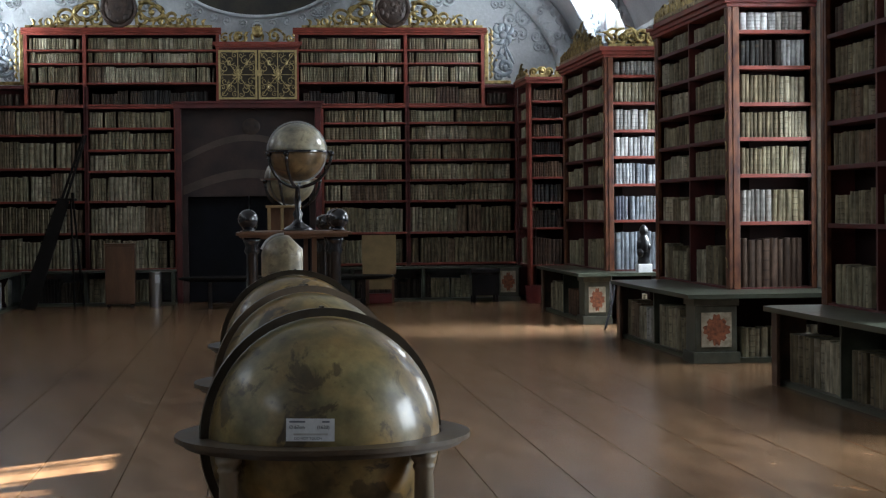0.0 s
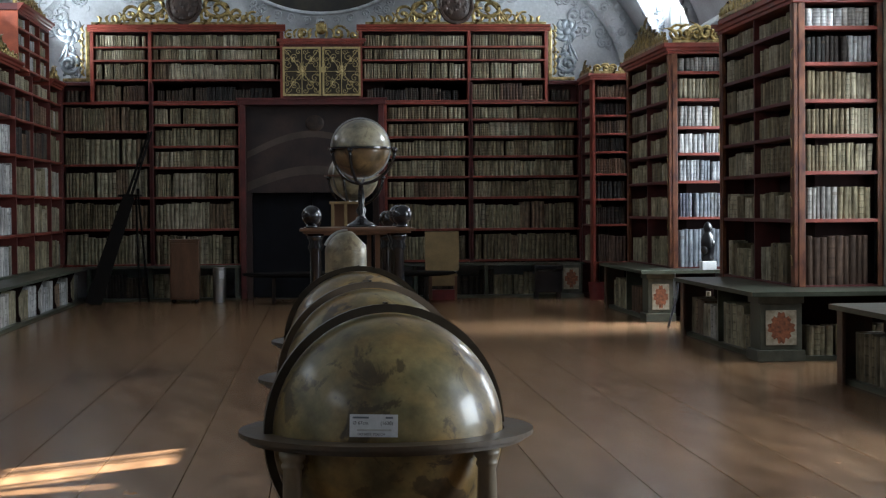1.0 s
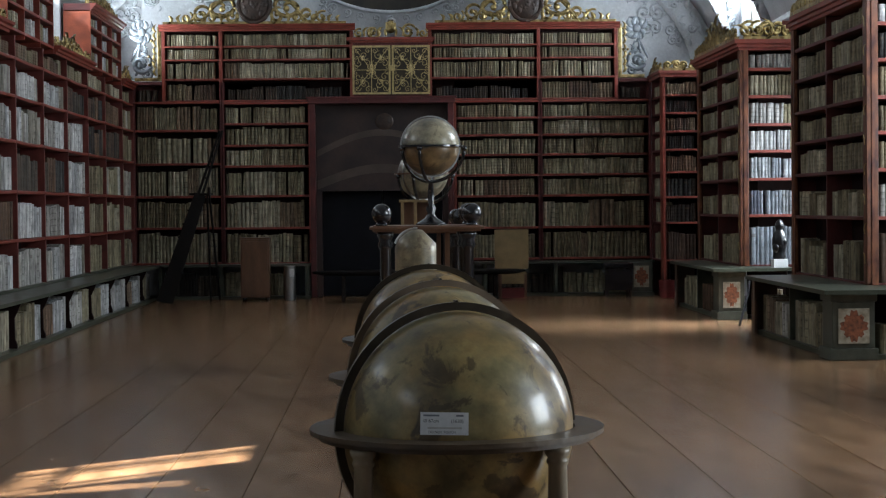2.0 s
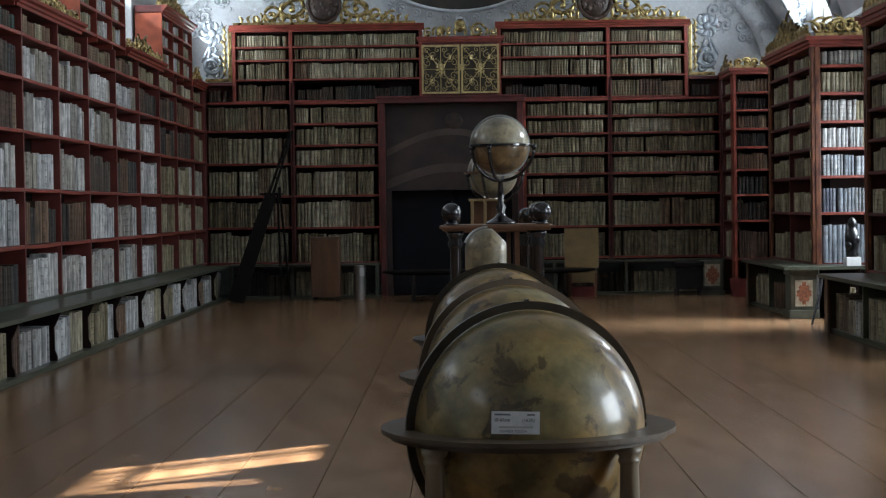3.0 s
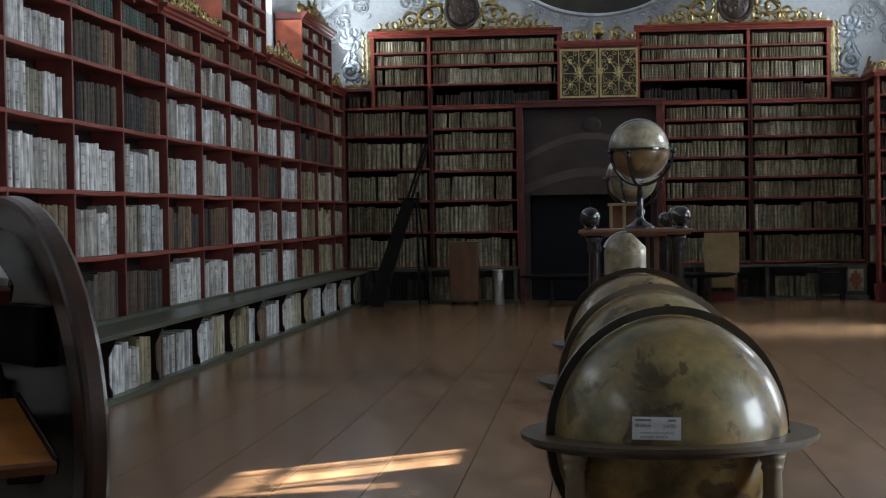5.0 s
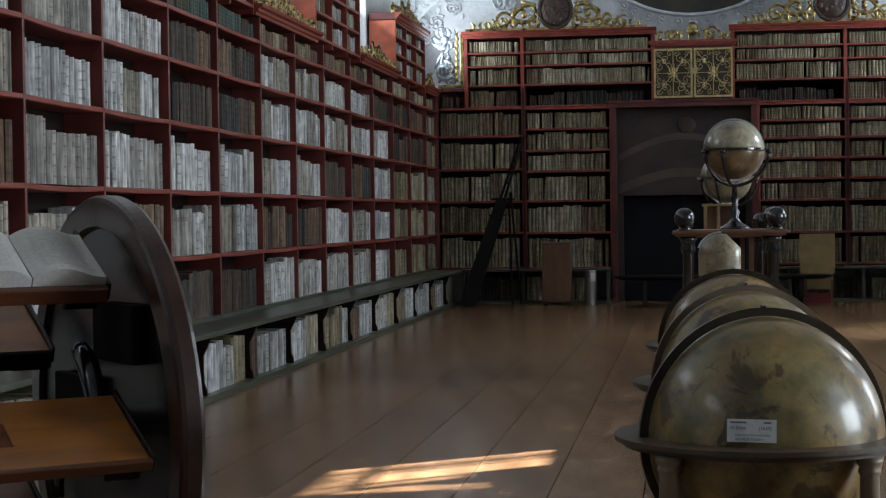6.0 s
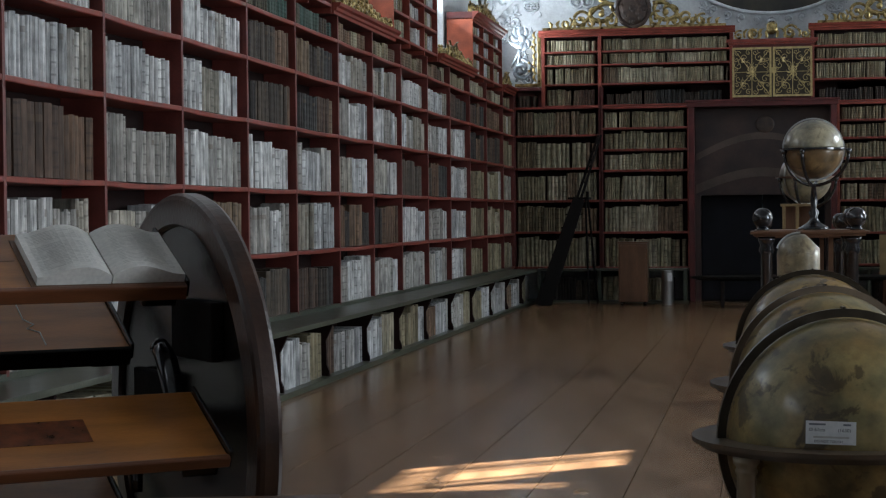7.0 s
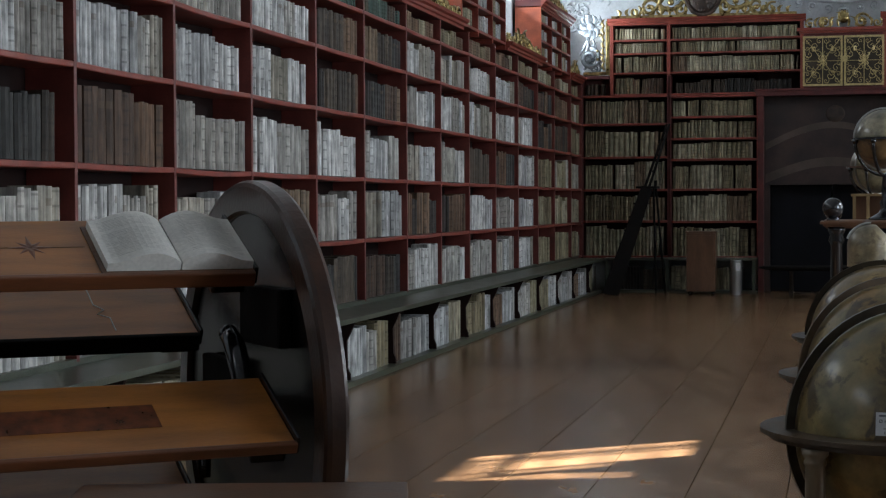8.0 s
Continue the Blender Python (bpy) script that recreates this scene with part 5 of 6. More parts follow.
def big_globe(y, ring_mat, merid_mat, label, turn=0, ring_turn=0, lift=0.0, tag=False):
    zc = 0.955
    g = empty("floor_globe", label, "globe", (ROW_X, y, 0), "large globes in the middle of the hall")
    sp = bmesh.new()
    bmesh.ops.create_uvsphere(sp, u_segments=72, v_segments=40, radius=0.341)
    ob = part("sphere", sp, GLOBE, g, smooth=True)
    ob.matrix_basis = pose(0, 0, zc, 38, 14, turn)
    mr = part("meridian_ring", arc_band(0.3445, 0.369, 0.008), merid_mat, g, smooth=False)
    mr.matrix_basis = pose(0, 0.0, zc, 0, 0, ring_turn)
    hr = part("horizon_ring", arc_band(0.346, 0.430, 0.007, plane="xy"), ring_mat, g)
    hr.location = (0, 0, zc)
    edge = part("horizon_moulding", arc_band(0.36, 0.405, 0.008, plane="xy"), ring_mat, hr)
    edge.location = (0, 0, -0.0155)
    for k in range(4):
        a = math.radians(45 + 90 * k)
        prof = [(0.02, 0.10), (0.034, 0.12), (0.036, 0.20), (0.026, 0.23), (0.034, 0.27), (0.033, 0.45), (0.029, 0.75), (0.026, 0.88), (0.031, 0.888), (0.031, 0.896), (0.027, 0.902), (0.036, 0.914), (0.037, 0.930)]
        lg = part("leg", lathe(prof, 20), WOOD_TURNED, g, smooth=True)
        lg.location = (0.382 * math.cos(a), 0.382 * math.sin(a), 0)
    st = bmesh.new()
    for k in range(2):
        a = math.radians(45 + 90 * k)
        c, s = 0.382 * math.cos(a), 0.382 * math.sin(a)
        tube(st, [(-c, -s, 0.16), (c, s, 0.16)], 0.024, 8)
    part("stretcher", st, WOOD_TURNED, g)
    for k in range(4):
        a = math.radians(45 + 90 * k)
        part("bun_foot", lathe([(0.03, 0.0), (0.045, 0.015), (0.048, 0.06), (0.034, 0.095), (0.02, 0.10)], 14, None, (0.382 * math.cos(a), 0.382 * math.sin(a), 0)), WOOD_TURNED, g)
    hinge = part("meridian_clasp", boxes((-0.004, 0.004, -0.016, 0.012, 0.368, 0.375), bevel=0.002), RING_DARK, mr)
    return g


g1 = big_globe(5.2, RING_WOOD, RING_DARK, "old varnished terrestrial globe in a wooden horizon ring", 20, 16)
g2 = big_globe(6.83, RING_WOOD, RING_WOOD, "old varnished globe with a pale wooden meridian ring", 130, 15)
g3 = big_globe(8.75, RING_DARK, RING_DARK, "old varnished globe with a black meridian ring", 250)

# the label leaning on the nearest globe
lab = empty("label_card", "white printed card leaning on the globe's ring", "label", (0.105, 4.865, 0.968))
lab.matrix_world = pose(0.138, 4.848, 0.979, -11, 1.5, 0)
part("card", boxes((-0.066, 0.066, -0.001, 0.001, 0, 0.062)), LABEL, lab)


def words(text, x, z, size, parent):
    cu = bpy.data.curves.new("printed_words", "FONT")
    cu.body, cu.size, cu.extrude = text, size, 0.0004
    cu.materials.append(INK)
    ob = new("printed_words", cu)
    ob.parent = parent
    ob.matrix_basis = pose(x, -0.0016, z, 90, 0, 0)


part("printed_bar", boxes((-0.058, -0.014, -0.0018, -0.001, 0.0505, 0.0555)), LABEL_GREY, lab)
part("printed_bar", boxes((0.032, 0.052, -0.0018, -0.001, 0.0505, 0.0555)), LABEL_GREY, lab)
words("\u00d8 67cm", -0.058, 0.034, 0.013, lab)
words("(1630)", 0.018, 0.034, 0.013, lab)
part("printed_bar", boxes((-0.046, 0.048, -0.0018, -0.001, 0.0165, 0.0215)), PRINT, lab)
words("DO NOT TOUCH", -0.044, 0.0045, 0.0095, lab)

# small pale globe under a hood, further along the row
sg = empty("small_globe", "small pale globe with flattened sides on a dark foot", "globe", (0.16, 10.9, 0))
bm = bmesh.new()
bmesh.ops.create_uvsphere(bm, u_segments=40, v_segments=24, radius=0.135)
for v in bm.verts:
    d = math.hypot(v.co.x, v.co.y)
    if v.co.z < 0 and d > 0.06:
        v.co.x, v.co.y = v.co.x * 0.134 / d, v.co.y * 0.134 / d
    v.co.x = min(v.co.x, 0.118)
    if v.co.x + v.co.z > 0.165:
        v.co.z = 0.165 - v.co.x
part("flattened_ball", bm, GLOBE_TAN, sg, smooth=True).location = (0.0, 0, 1.335)
# bright arc added as the highlight along the ball's upper left edge
bm = bmesh.new()
tube(bm, [(0.137 * math.cos(a), -0.01, 1.335 + 0.137 * math.sin(a)) for a in [math.radians(88 + 8 * k) for k in range(10)]], 0.011, 8)
part("rim_band", bm, STEEL, sg)
part("stand", lathe([(0.20, 0), (0.20, 0.04), (0.06, 0.08), (0.035, 0.3), (0.05, 0.7), (0.035, 0.95), (0.08, 1.12), (0.12, 1.15), (0.12, 1.17)], 24), WOOD_DARK, sg, smooth=True)


# ---- tall black stands with globes ----
def ball_stand(y, x, wide, top, label):
    t = empty("globe_stand", label, "stand", (x, y, 0), "black column stands")
    h = wide / 2
    part("top", boxes((-h, h, -h, h, top - 0.05, top), (-h - 0.03, h + 0.03, -h - 0.03, h + 0.03, top - 0.03, top - 0.008), bevel=0.006), WOOD_BROWN, t)
    for sx in (-1, 1):
        for sy in (-1, 1):
            c = part("column", lathe([(0.075, 0), (0.075, 0.06), (0.055, 0.09), (0.05, 0.2), (0.055, top * 0.5), (0.045, top - 0.2), (0.065, top - 0.16), (0.05, top - 0.12), (0.07, top - 0.08), (0.07, top - 0.052)], 20), EBONY, t, smooth=True)
            c.location = (sx * (h - 0.10), sy * (h - 0.10), 0)
            bm = bmesh.new()
            ball(bm, (0, 0, 0.10), 0.082, u=24, v=16)
            lathe([(0.05, 0), (0.05, 0.012), (0.025, 0.03)], 16, bm)
            k = part("corner_ball", bm, EBONY, t, smooth=True)
            k.location = (sx * (h - 0.07), sy * (h - 0.07), top)
    part("shelf_board", boxes((-h + 0.08, h - 0.08, -h + 0.08, h - 0.08, 0.22, 0.26)), WOOD_DARK, t)
    part("post", boxes((0.16, 0.20, -0.02, 0.02, 0.26, top - 0.05)), WOOD_BROWN, t)
    return t


TOP = 1.455
ball_stand(15.0, 0.30, 0.88, TOP, "black four-column stand with shiny balls on its corners")
ball_stand(17.6, 0.30, 0.88, TOP - 0.05, "black four-column stand behind, with corner balls")


def table_globe(x, y, z, r, high, mat_top, mat_low, ring, turn, label):
    g = empty("table_globe", label, "globe", (x, y, z), "table globes")
    zc = high
    for name, lo, hi, mat in (("upper_half", 0, 1, mat_top), ("lower_half", -1, 0, mat_low)):
        prof = []
        for k in range(15):
            a = (math.pi / 2) * (k / 14 if lo == 0 else (k / 14) - 1)
            prof.append((max(0.001, r * math.cos(a)), r * math.sin(a)))
        o = part(name, lathe(prof, 44), mat, g, smooth=True)
        o.location = (0, 0, zc)
    hr = part("horizon_ring", arc_band(r * 1.01, r * 1.14, 0.008, plane="xy"), ring, g)
    hr.location = (0, 0, zc)
    mr = part("meridian_ring", arc_band(r * 1.015, r * 1.07, 0.005), STEEL, g)
    mr.matrix_basis = pose(0, 0, zc, 0, 0, turn)
    for a, reach in ((math.radians(205), 1.08), (math.radians(248), 1.05), (math.radians(-22), 1.24), (math.radians(80), 1.08)):
        pts = [(r * reach * math.cos(b) * math.cos(a), r * reach * math.cos(b) * math.sin(a), zc - r * (0.08 + 1.14 * math.sin(b))) for b in [math.pi / 2 * k / 10 for k in range(11)]]
        bm = bmesh.new()
        tube(bm, pts, 0.014, 8)
        ball(bm, pts[0], 0.026, u=10, v=7)
        part("cradle_arm", bm, EBONY, g, smooth=True)
    part("column", lathe([(0.13, 0), (0.13, 0.012), (0.10, 0.03), (0.05, 0.06), (0.03, 0.10), (0.045, 0.14), (0.022, 0.18), (0.03, 0.24), (0.018, zc - r * 1.25), (0.03, zc - r * 1.22), (0.01, zc - r * 1.15)], 24), EBONY, g, smooth=True)
    return g


table_globe(0.345, 15.0, TOP, 0.243, 0.66, GLOBE_PALE, GLOBE_LOW, EBONY, 12, "pale table globe on a slim black turned foot")
table_globe(0.33, 17.6, TOP - 0.05, 0.25, 0.53, GLOBE_PALE, GLOBE_PALE, WOOD_BROWN, 40, "pale table globe on a brown wooden cradle")
fr = empty("wooden_cradle", "small honey brown wooden cradle under a pale globe", "cradle", (0.26, 17.25, TOP - 0.05))
part("foot_board", boxes((-0.2, 0.2, -0.1, 0.16, 0.0, 0.03), bevel=0.004), CARD, fr)
part("top_rail", boxes((-0.17, 0.17, -0.08, 0.1, 0.25, 0.275), bevel=0.004), CARD, fr)
for x in (-0.155, -0.03, 0.135):
    part("post", boxes((x, x + 0.03, -0.08, -0.05, 0.03, 0.25), bevel=0.003), CARD, fr)
part("back_board", boxes((-0.15, 0.15, 0.07, 0.09, 0.03, 0.25)), WOOD_BROWN, fr)

# ---- book wheel with its five desks ----
PHI = 37.74
WHEEL_Z, WHEEL_R, WHEEL_T, WHEEL_L = 0.89, 0.798, 0.086, 1.75
wheel = empty("revolving_lectern", "dark walnut revolving lectern with tilted reading desks", "lectern", (-2.082, 6.0, 0), turn=PHI)


def disc(x_off):
    """A solid wheel side in the local yz plane with a raised rim."""
    prof = [(0.68, 0.012), (0.69, 0.0), (0.775, 0.0), (0.79, 0.006), (WHEEL_R, 0.02), (WHEEL_R, WHEEL_T - 0.02), (0.79, WHEEL_T - 0.006), (0.775, WHEEL_T), (0.69, WHEEL_T), (0.68, WHEEL_T - 0.012)]
    segs = 96
    o = None
    for name, rows, mat in (("wheel_rim", prof, WOOD_RIM), ("wheel_panel", [(0.002, 0.02), (0.682, 0.02), (0.682, WHEEL_T - 0.02), (0.002, WHEEL_T - 0.02)], WOOD_DARK)):
        bm = bmesh.new()
        rings = []
        for r, x in rows:
            rings.append([bm.verts.new((x, r * math.cos(2 * math.pi * k / segs), r * math.sin(2 * math.pi * k / segs))) for k in range(segs)])
        if name == "wheel_rim":
            rings.append(rings[0])
        for a, b in zip(rings, rings[1:]):
            for k in range(segs):
                bm.faces.new((a[k], a[(k + 1) % segs], b[(k + 1) % segs], b[k]))
        bmesh.ops.recalc_face_normals(bm, faces=bm.faces[:])
        p = part(name, bm, mat, wheel, "polished brown wheel rim" if mat is WOOD_RIM else "")
        p.location = (x_off, 0, WHEEL_Z)
        o = o or p
    return o


disc(0.0)
disc(-WHEEL_L - WHEEL_T)
ax = bmesh.new()
tube(ax, [(-WHEEL_L - 0.2, 0, WHEEL_Z), (0.2, 0, WHEEL_Z)], 0.05, 14)
part("axle", ax, WOOD_DARK, wheel)
for x in (0.13, -WHEEL_L - 0.17):
    st = part("support", boxes((x - 0.04, x + 0.04, -0.08, 0.08, 0.08, WHEEL_Z + 0.1), bevel=0.01), WOOD_DARK, wheel)
    part("sole", boxes((x - 0.06, x + 0.06, -0.62, 0.62, 0, 0.09), bevel=0.012), WOOD_DARK, st)
TILT_DESK = 26.5
desk_places = [(0.152, 0.563), (0.54, 0.036), (0.18, -0.55), (-0.45, -0.36), (-0.465, 0.315)]
desks = []
for k, (n, z) in enumerate(desk_places):
    h = WHEEL_L / 2 - 0.075
    d = part("desk", boxes((-h, h, -0.195, 0.195, -0.012, 0.012), bevel=0.004), WOOD_DESK, wheel, "honey-brown veneered desk")
    d.matrix_basis = pose(-WHEEL_L / 2, -n, WHEEL_Z + z, TILT_DESK, 0, 0)
    part("front_ledge", boxes((-h, h, -0.222, -0.196, (-0.03, -0.014, -0.045, -0.045, -0.045)[k], 0.022), bevel=0.006), WOOD_DESK_EDGE if k < 2 else WOOD_BLACK, d)
    part("end_cheek", boxes((h + 0.001, h + 0.014, -0.20, 0.20, -0.03, 0.03), bevel=0.004), WOOD_DARK, d)
    part("underside", boxes((-h, h, -0.19, 0.19, -0.03, -0.013)), WOOD_BROWN, d)
    part("end_block", boxes((h - 0.12, h, -0.14, 0.14, -0.10, -0.031), bevel=0.01), WOOD_DARK, d)
    inlay = boxes((h - 1.05, h - 0.40, -0.065, 0.065, 0.0122, 0.0135))
    if k == 1:
        part("burl_inlay", inlay, BURL, d, "dark burl inlay panel")
    else:
        inlay.free()
    if k == 0:
        star = bmesh.new()
        sx = h - 0.71
        for j in range(8):
            a = math.pi * j / 4
            r = 0.085 if j % 2 == 0 else 0.062
            c, t = math.cos(a), math.sin(a)
            low = [star.verts.new(p) for p in ((sx - 0.014 * t, 0.014 * c, 0.0125), (sx + r * c, r * t, 0.0125), (sx + 0.014 * t, -0.014 * c, 0.0125))]
            high = star.verts.new((sx + 0.35 * r * c, 0.35 * r * t, 0.0150))
            for k2 in range(3):
                star.faces.new((low[k2], low[(k2 + 1) % 3], high))
        part("star_inlay", star, WOOD_DESK_EDGE, d, "brown inlaid star")
        part("joint_line", boxes((-h, h - 0.53, -0.001, 0.001, 0.0122, 0.013)), WOOD_DARK, d)
    desks.append(d)
# gear arms between desks and wheel side
for n, z in ((0.24, 0.17), (-0.2, -0.1)):
    bm = bmesh.new()
    pts = [(-0.12, -n + 0.05 - 0.16 * math.sin(1.5 * k / 9), WHEEL_Z + z + 0.10 - 0.26 * (k / 9) ** 1.5) for k in range(10)]
    tube(bm, pts, [0.022 + 0.016 * math.sin(math.pi * min(1, 0.15 + 0.1 * k)) for k in range(10)], 12)
    ball(bm, pts[0], 0.034, u=12, v=8)
    part("gear_arm", bm, EBONY, wheel, smooth=True)
    part("gear_case", boxes((-0.03, 0.018, -n - 0.20, -n + 0.20, WHEEL_Z + z + 0.06, WHEEL_Z + z + 0.26), bevel=0.012), WOOD_BLACK, wheel, "flat black gear case")
# pale line inlay on the rear desks
for d in desks[4:]:
    bm = bmesh.new()
    tube(bm, [(h - 0.30, -0.15, 0.0125), (h - 0.30, -0.06, 0.0125), (h - 0.34, -0.03, 0.0125), (h - 0.31, 0.0, 0.0125), (h - 0.34, 0.04, 0.0125), (h - 0.34, 0.15, 0.0125)], 0.003, 6)
    part("line_inlay", bm, TILE_WHITE, d, "pale inlaid line")

# the open book on the top desk
ob_x = -0.325
book = empty("open_book", "open old printed book with pale pages lying on the desk", "book")
book.matrix_world = pose(-2.082, 6.0, 0, 0, 0, PHI) @ pose(ob_x, -0.152, WHEEL_Z + 0.563, TILT_DESK, 0, 0) @ pose(0, -0.027, 0.0135) @ Matrix.Diagonal((1.33, 0.94, 1.1, 1))
for s in (-1, 1):
    bm = bmesh.new()
    nseg = 12
    top, low = [], []
    for i in range(nseg + 1):
        u = i / nseg
        zt = 0.042 + 0.03 * math.sin(math.pi * min(1, u * 1.15)) * (1 - u) ** 0.4 - 0.012 * (1 - u) ** 6 - 0.012 * u
        for row, zz in ((top, zt), (low, 0.004)):
            row.append([bm.verts.new((s * (0.002 + 0.185 * u), yy, zz)) for yy in (-0.165, 0.165)])
    for row in (top, low):
        for p, q in zip(row, row[1:]):
            bm.faces.new((p[0], q[0], q[1], p[1]))
    for i in range(nseg):
        for e in (0, 1):
            bm.faces.new((top[i][e], top[i + 1][e], low[i + 1][e], low[i][e]))
    bm.faces.new((top[-1][0], top[-1][1], low[-1][1], low[-1][0]))
    bm.faces.new((top[0][0], top[0][1], low[0][1], low[0][0]))
    bmesh.ops.recalc_face_normals(bm, faces=bm.faces[:])
    pg = part("page_block", bm, PAPER, book, "cream page block")
    lines = bmesh.new()
    rp = random.Random(3 + s)
    for k in range(26):
        yy = 0.13 - k * 0.0102
        if k in (7, 8) and s < 0:
            continue
        for i in range(2, nseg - 1):
            if rp.random() < 0.1:
                continue
            quad = []
            for uu, dy in ((i / nseg, 0), ((i + 0.92) / nseg, 0), ((i + 0.92) / nseg, 0.0024), (i / nseg, 0.0024)):
                zt = 0.042 + 0.03 * math.sin(math.pi * min(1, uu * 1.15)) * (1 - uu) ** 0.4 - 0.012 * (1 - uu) ** 6 - 0.012 * uu
                quad.append(lines.verts.new((s * (0.002 + 0.185 * uu), yy + dy, zt + 0.0016)))
            lines.faces.new(quad)
    part("printed_text", lines, PRINT, pg)
    part("cover", boxes((min(0, s * 0.2), max(0, s * 0.2), -0.175, 0.175, 0.0, 0.0038)), WOOD_BROWN, book)

# a plain table standing before the lectern
ft = empty("reading_table", "plain brown wooden table before the lectern", "table", (-1.62, 4.78, 0), turn=14)
part("tabletop", boxes((-0.55, 0.42, -0.30, 0.30, 0.735, 0.77), bevel=0.008), WOOD_BROWN, ft)
for x in (-0.5, 0.37):
    for y in (-0.25, 0.25):
        part("leg", boxes((x - 0.025, x + 0.025, y - 0.025, y + 0.025, 0, 0.735), bevel=0.005), WOOD_BROWN, ft)

# ---- things before the end wall ----
lad = empty("library_ladder", "dark wooden step ladder leaning against the shelves", "ladder", (-3.75, 31.0, 0))
lad.matrix_world = pose(-3.8, 31.3, 0.0)
foot, knee, topp = Vector((-0.13, -0.25, 0.0)), Vector((0.46, 0.3, 1.88)), Vector((0.80, 0.72, 3.02))
depth = Vector((0.12, -0.99, 0.0))


def plank(a, b, w0, w1, thick):
    """A board from a to b, seen broad side on, w0 and w1 wide at its ends."""
    bm = bmesh.new()
    wide = (b - a).normalized().cross(depth).normalized()
    vs = [bm.verts.new(p + wide * sw_ + depth * o_) for p, w in ((a, w0), (b, w1)) for sw_ in (-w / 2, w / 2) for o_ in (-thick / 2, thick / 2)]
    for f in ((0, 1, 3, 2), (4, 6, 7, 5), (0, 4, 5, 1), (2, 3, 7, 6), (0, 2, 6, 4), (1, 5, 7, 3)):
        bm.faces.new([vs[i] for i in f])
    bmesh.ops.recalc_face_normals(bm, faces=bm.faces[:])
    bmesh.ops.bevel(bm, geom=bm.edges[:], offset=0.006, segments=2, affect="EDGES", profile=0.6)
    return bm


for o in (-0.24, 0.24):
    part("stringer", plank(foot + depth * o, knee + depth * o, 0.29, 0.20, 0.035), WOOD_BLACK, lad)
    part("hand_rail", plank(knee + depth * o * 0.9 + Vector((o * 0.14, 0, 0)), topp + depth * o * 0.1 + Vector((o * 0.1, 0, 0)), 0.05, 0.04, 0.035), WOOD_BLACK, lad)
for k in range(7):
    c = foot.lerp(knee, 0.1 + 0.125 * k)
    part("tread", boxes((c.x - 0.12, c.x + 0.12, c.y - 0.22, c.y + 0.22, c.z - 0.014, c.z + 0.014), bevel=0.004), WOOD_BLACK, lad)
for k in range(3):
    c = knee.lerp(topp, 0.25 + 0.25 * k)
    bm = bmesh.new()
    tube(bm, [c + depth * -0.15, c + depth * 0.15], 0.014, 8)
    part("rung", bm, WOOD_BLACK, lad)
part("platform", boxes((knee.x - 0.17, knee.x + 0.2, knee.y - 0.26, knee.y + 0.26, knee.z - 0.02, knee.z + 0.02), (knee.x + 0.15, knee.x + 0.2, knee.y - 0.26, knee.y - 0.2, knee.z + 0.02, knee.z + 0.12), bevel=0.006), WOOD_BLACK, lad)
for o in (-0.2, 0.2):
    bm = bmesh.new()
    tube(bm, [knee + Vector((0.14, o, -0.02)), Vector((0.72 + o * 0.3, 0.1 + o, 0.0))], 0.02, 7)
    part("back_leg", bm, WOOD_BLACK, lad)

cab = empty("small_cabinet", "reddish brown wooden cabinet on castors", "cabinet", (-2.36, 31.35, 0))
part("body", boxes((-0.25, 0.25, -0.2, 0.2, 0.06, 1.08), (-0.265, 0.265, -0.215, 0.215, 1.08, 1.11), bevel=0.01), WOOD_BROWN, cab)
part("door", boxes((-0.22, 0.22, -0.212, -0.2, 0.1, 1.04), bevel=0.005), WOOD_BROWN, cab)
for sx in (-0.2, 0.2):
    for sy in (-0.15, 0.15):
        part("castor", ball(bmesh.new(), (sx, sy, 0.032), 0.032, u=10, v=6), EBONY, cab)

bn = empty("steel_bin", "cylindrical brushed steel waste bin with a paper label", "bin", (-1.76, 31.25, 0))
part("body", lathe([(0.10, 0), (0.105, 0.01), (0.105, 0.60), (0.10, 0.61), (0.085, 0.61), (0.085, 0.56)], 28), STEEL, bn, smooth=False)
part("paper_label", boxes((0.0, 0.08, -0.112, -0.106, 0.42, 0.56)), LABEL, bn)

tb = empty("side_table", "low dark table standing across the doorway", "table", (0.5, 30.6, 0))
part("tabletop", lathe([(0.001, 0.46), (0.66, 0.46), (0.72, 0.49), (0.72, 0.52), (0.70, 0.53), (0.001, 0.53)], 40), WOOD_BLACK, tb)
tb.children[0].scale = (2.55, 0.8, 1)
for x in (-1.3, 1.3):
    for y in (-0.2, 0.2):
        part("leg", boxes((x - 0.03, x + 0.03, y - 0.03, y + 0.03, 0, 0.46), bevel=0.006), WOOD_DARK, tb)

ch = empty("notice_board_chair", "wooden chair with a tall tan board back", "chair", (2.15, 31.35, 0))
part("back_board", boxes((-0.30, 0.30, 0.12, 0.15, 0.50, 1.2), bevel=0.006), CARD, ch)
part("seat", boxes((-0.25, 0.25, -0.2, 0.16, 0.42, 0.46), bevel=0.006), CARD, ch)
part("apron", boxes((-0.22, 0.22, -0.19, -0.17, 0.25, 0.42)), CARD, ch)
for x in (-0.22, 0.22):
    for y in (-0.18, 0.13):
        part("leg", boxes((x - 0.02, x + 0.02, y - 0.02, y + 0.02, 0, 0.42), bevel=0.004), WOOD_BROWN, ch)
cu = part("red_box", boxes((1.95, 2.35, 31.15, 31.4, 0.0, 0.18), bevel=0.01), RED_CLOTH)
tagged(cu, "flat red box lying on the floor under a chair", "box")
st = empty("dark_stool", "black stool standing by the end wall shelves", "stool", (4.0, 31.3, 0))
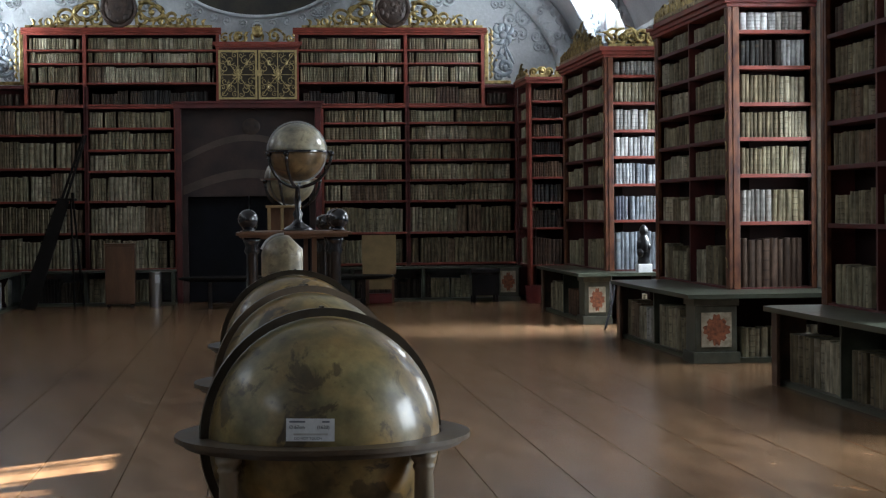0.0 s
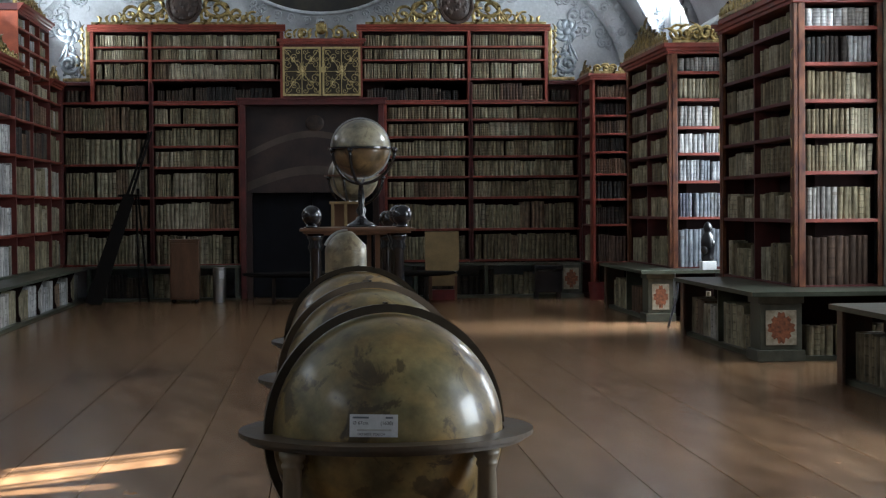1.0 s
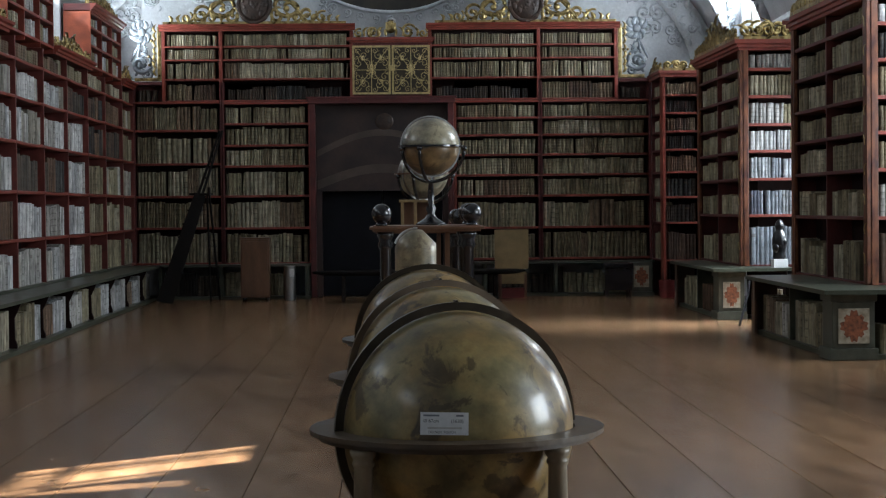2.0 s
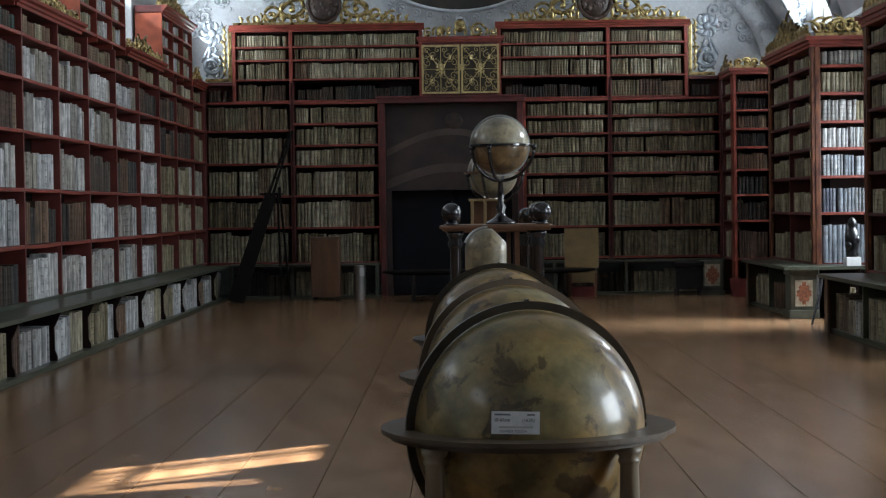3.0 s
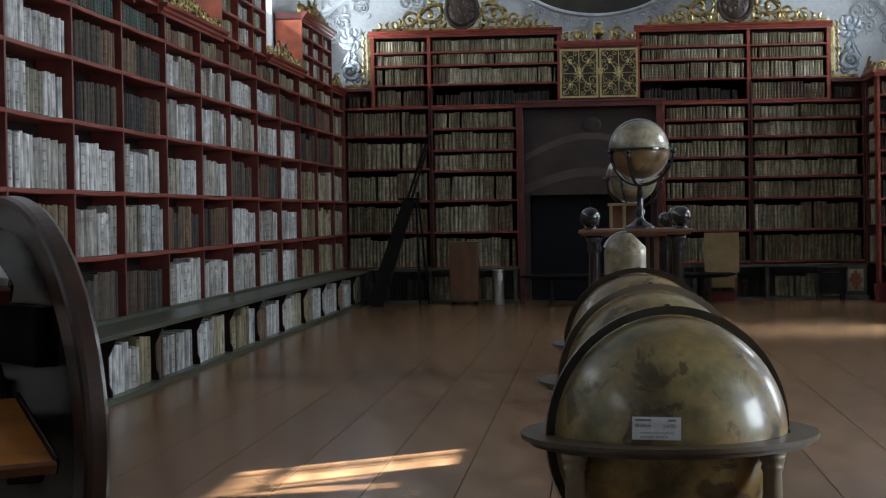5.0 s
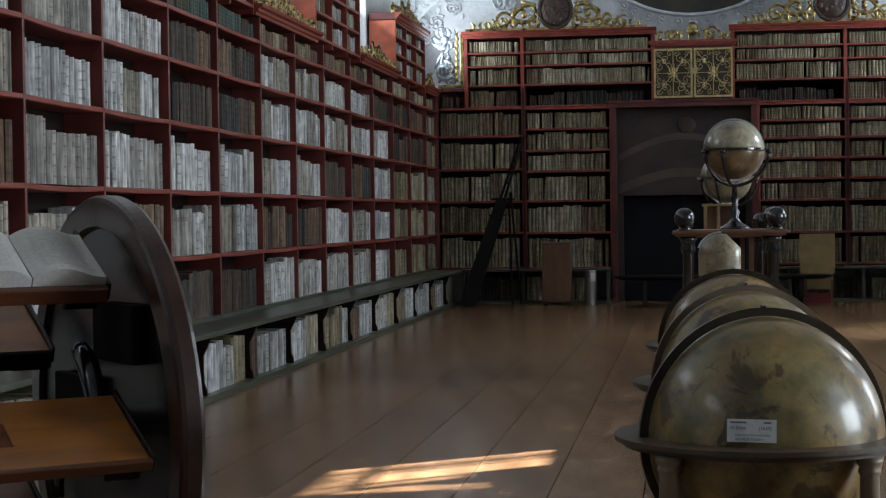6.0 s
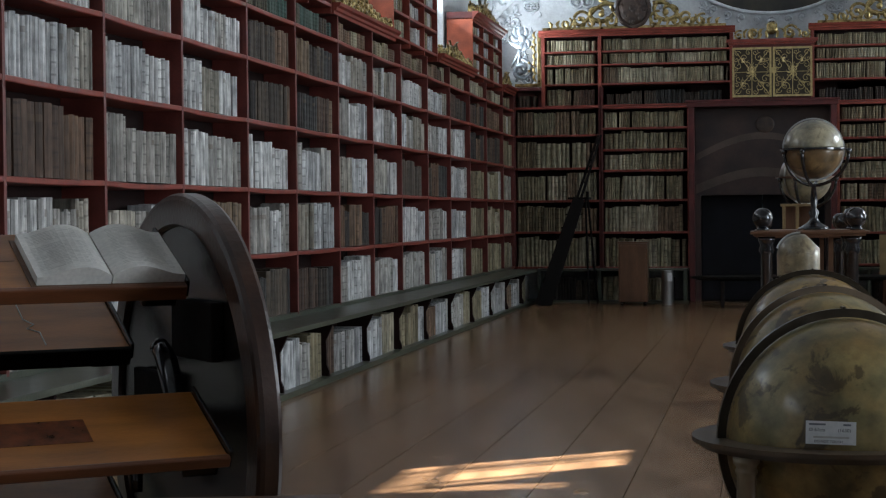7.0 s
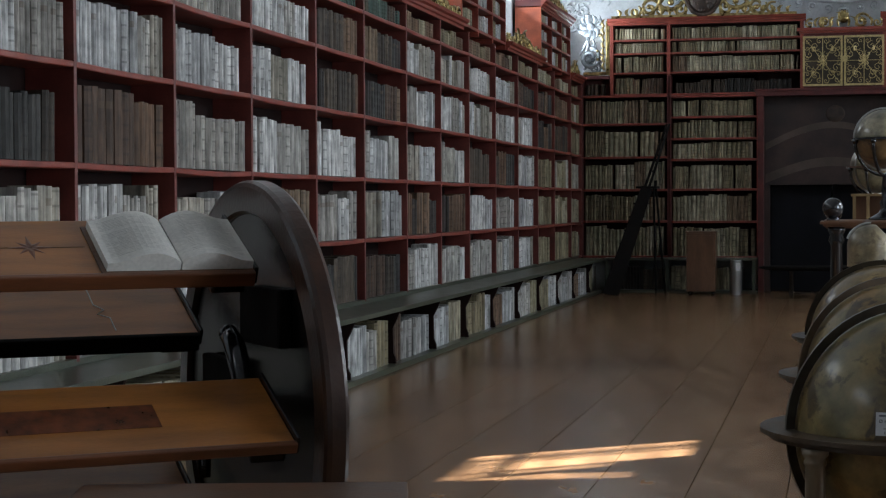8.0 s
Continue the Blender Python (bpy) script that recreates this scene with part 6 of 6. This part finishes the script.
part("seat", boxes((-0.26, 0.26, -0.22, 0.22, 0.50, 0.60), bevel=0.02), EBONY, st)
for x in (-0.2, 0.2):
    for y in (-0.16, 0.16):
        part("leg", boxes((x - 0.025, x + 0.025, y - 0.025, y + 0.025, 0, 0.50), bevel=0.004), EBONY, st)
part("drape", boxes((-0.24, 0.24, -0.2, 0.2, 0.12, 0.49)), EBONY, st)
rb = part("red_bin", lathe([(0.12, 0), (0.13, 0.01), (0.15, 0.30), (0.155, 0.31), (0.14, 0.31), (0.12, 0.05)], 24), RED_CLOTH)
rb.location = (4.78, 30.6, 0)
tagged(rb, "small red bucket on the floor by the corner case", "bucket")
stick = bmesh.new()
tube(stick, [(4.57, 23.2, 0.02), (4.74, 23.5, 0.40), (4.78, 23.6, 0.58)], 0.018, 8)
sk = part("wooden_prop", stick, EBONY)
tagged(sk, "black slanting wooden prop standing in the window niche", "prop")

stt = bmesh.new()
lathe([(0.078, 0.0), (0.082, 0.05), (0.07, 0.09), (0.08, 0.16), (0.092, 0.27), (0.09, 0.36), (0.078, 0.44), (0.05, 0.49), (0.046, 0.52), (0.058, 0.56), (0.055, 0.61), (0.035, 0.66), (0.01, 0.69)], 20, stt)
ball(stt, (-0.05, -0.04, 0.2), 0.05, (1, 1, 1.8), 10, 8)
ball(stt, (0.045, -0.045, 0.3), 0.042, (1, 1, 2.0), 10, 8)
so = part("statuette", stt, BLACK_GLOSS, smooth=True)
so.matrix_world = Matrix.Translation((5.41, 24.6, 0.84)) @ Matrix.Diagonal((1.1, 1.1, 0.8, 1))
tagged(so, "small glossy black carved statuette on a pale base", "statuette")
bs = part("stone_block", boxes((5.31, 5.51, 24.5, 24.7, 0.72, 0.84), bevel=0.006), LABEL)
tagged(bs, "pale block under the black statuette", "base")

# ---- masses of books ----
for key, store in MASS.items():
    ob = store.build("books")
    tagged(ob, f"rows of old vellum and leather books, {key}", "books", kind="stuff")

# ---- floor boards, nearest first, each a piece of the floor ----
BOARD_W = 0.54
meshes = {}
x = -4.62
col = 0
while x < 4.9:
    w = min(BOARD_W, 4.9 - x)
    y = 2.1 - 0.68 * (col % 3)
    while y < 32.0:
        ln = 2.05
        me_key = round(w, 3)
        if me_key not in meshes:
            b = bmesh.new()
            box(b, 0.003, w - 0.003, 0.0022, ln - 0.0022, -0.0118, 0.0)
            meshes[me_key] = mesh_of("floor_board", b, PLANK)
        share("floor_board", meshes[me_key], floor, (x, y, 0))
        y += ln
    x += w
    col += 1
near = [(-4.62 + BOARD_W * k + 0.003, min(4.9, -4.62 + BOARD_W * (k + 1)) - 0.003, Y_BACK, 2.1 - 0.68 * (k % 3) - 0.002, -0.0118, 0.0) for k in range(col)]
rest = part("floor_boards", boxes(*near, (X_WALL_L, -4.623, Y_BACK, 33.1, -0.0118, 0.0), (4.9, X_WALL_R, Y_BACK, 33.1, -0.0118, 0.0)), PLANK, floor)
tagged(rest, kind="stuff")
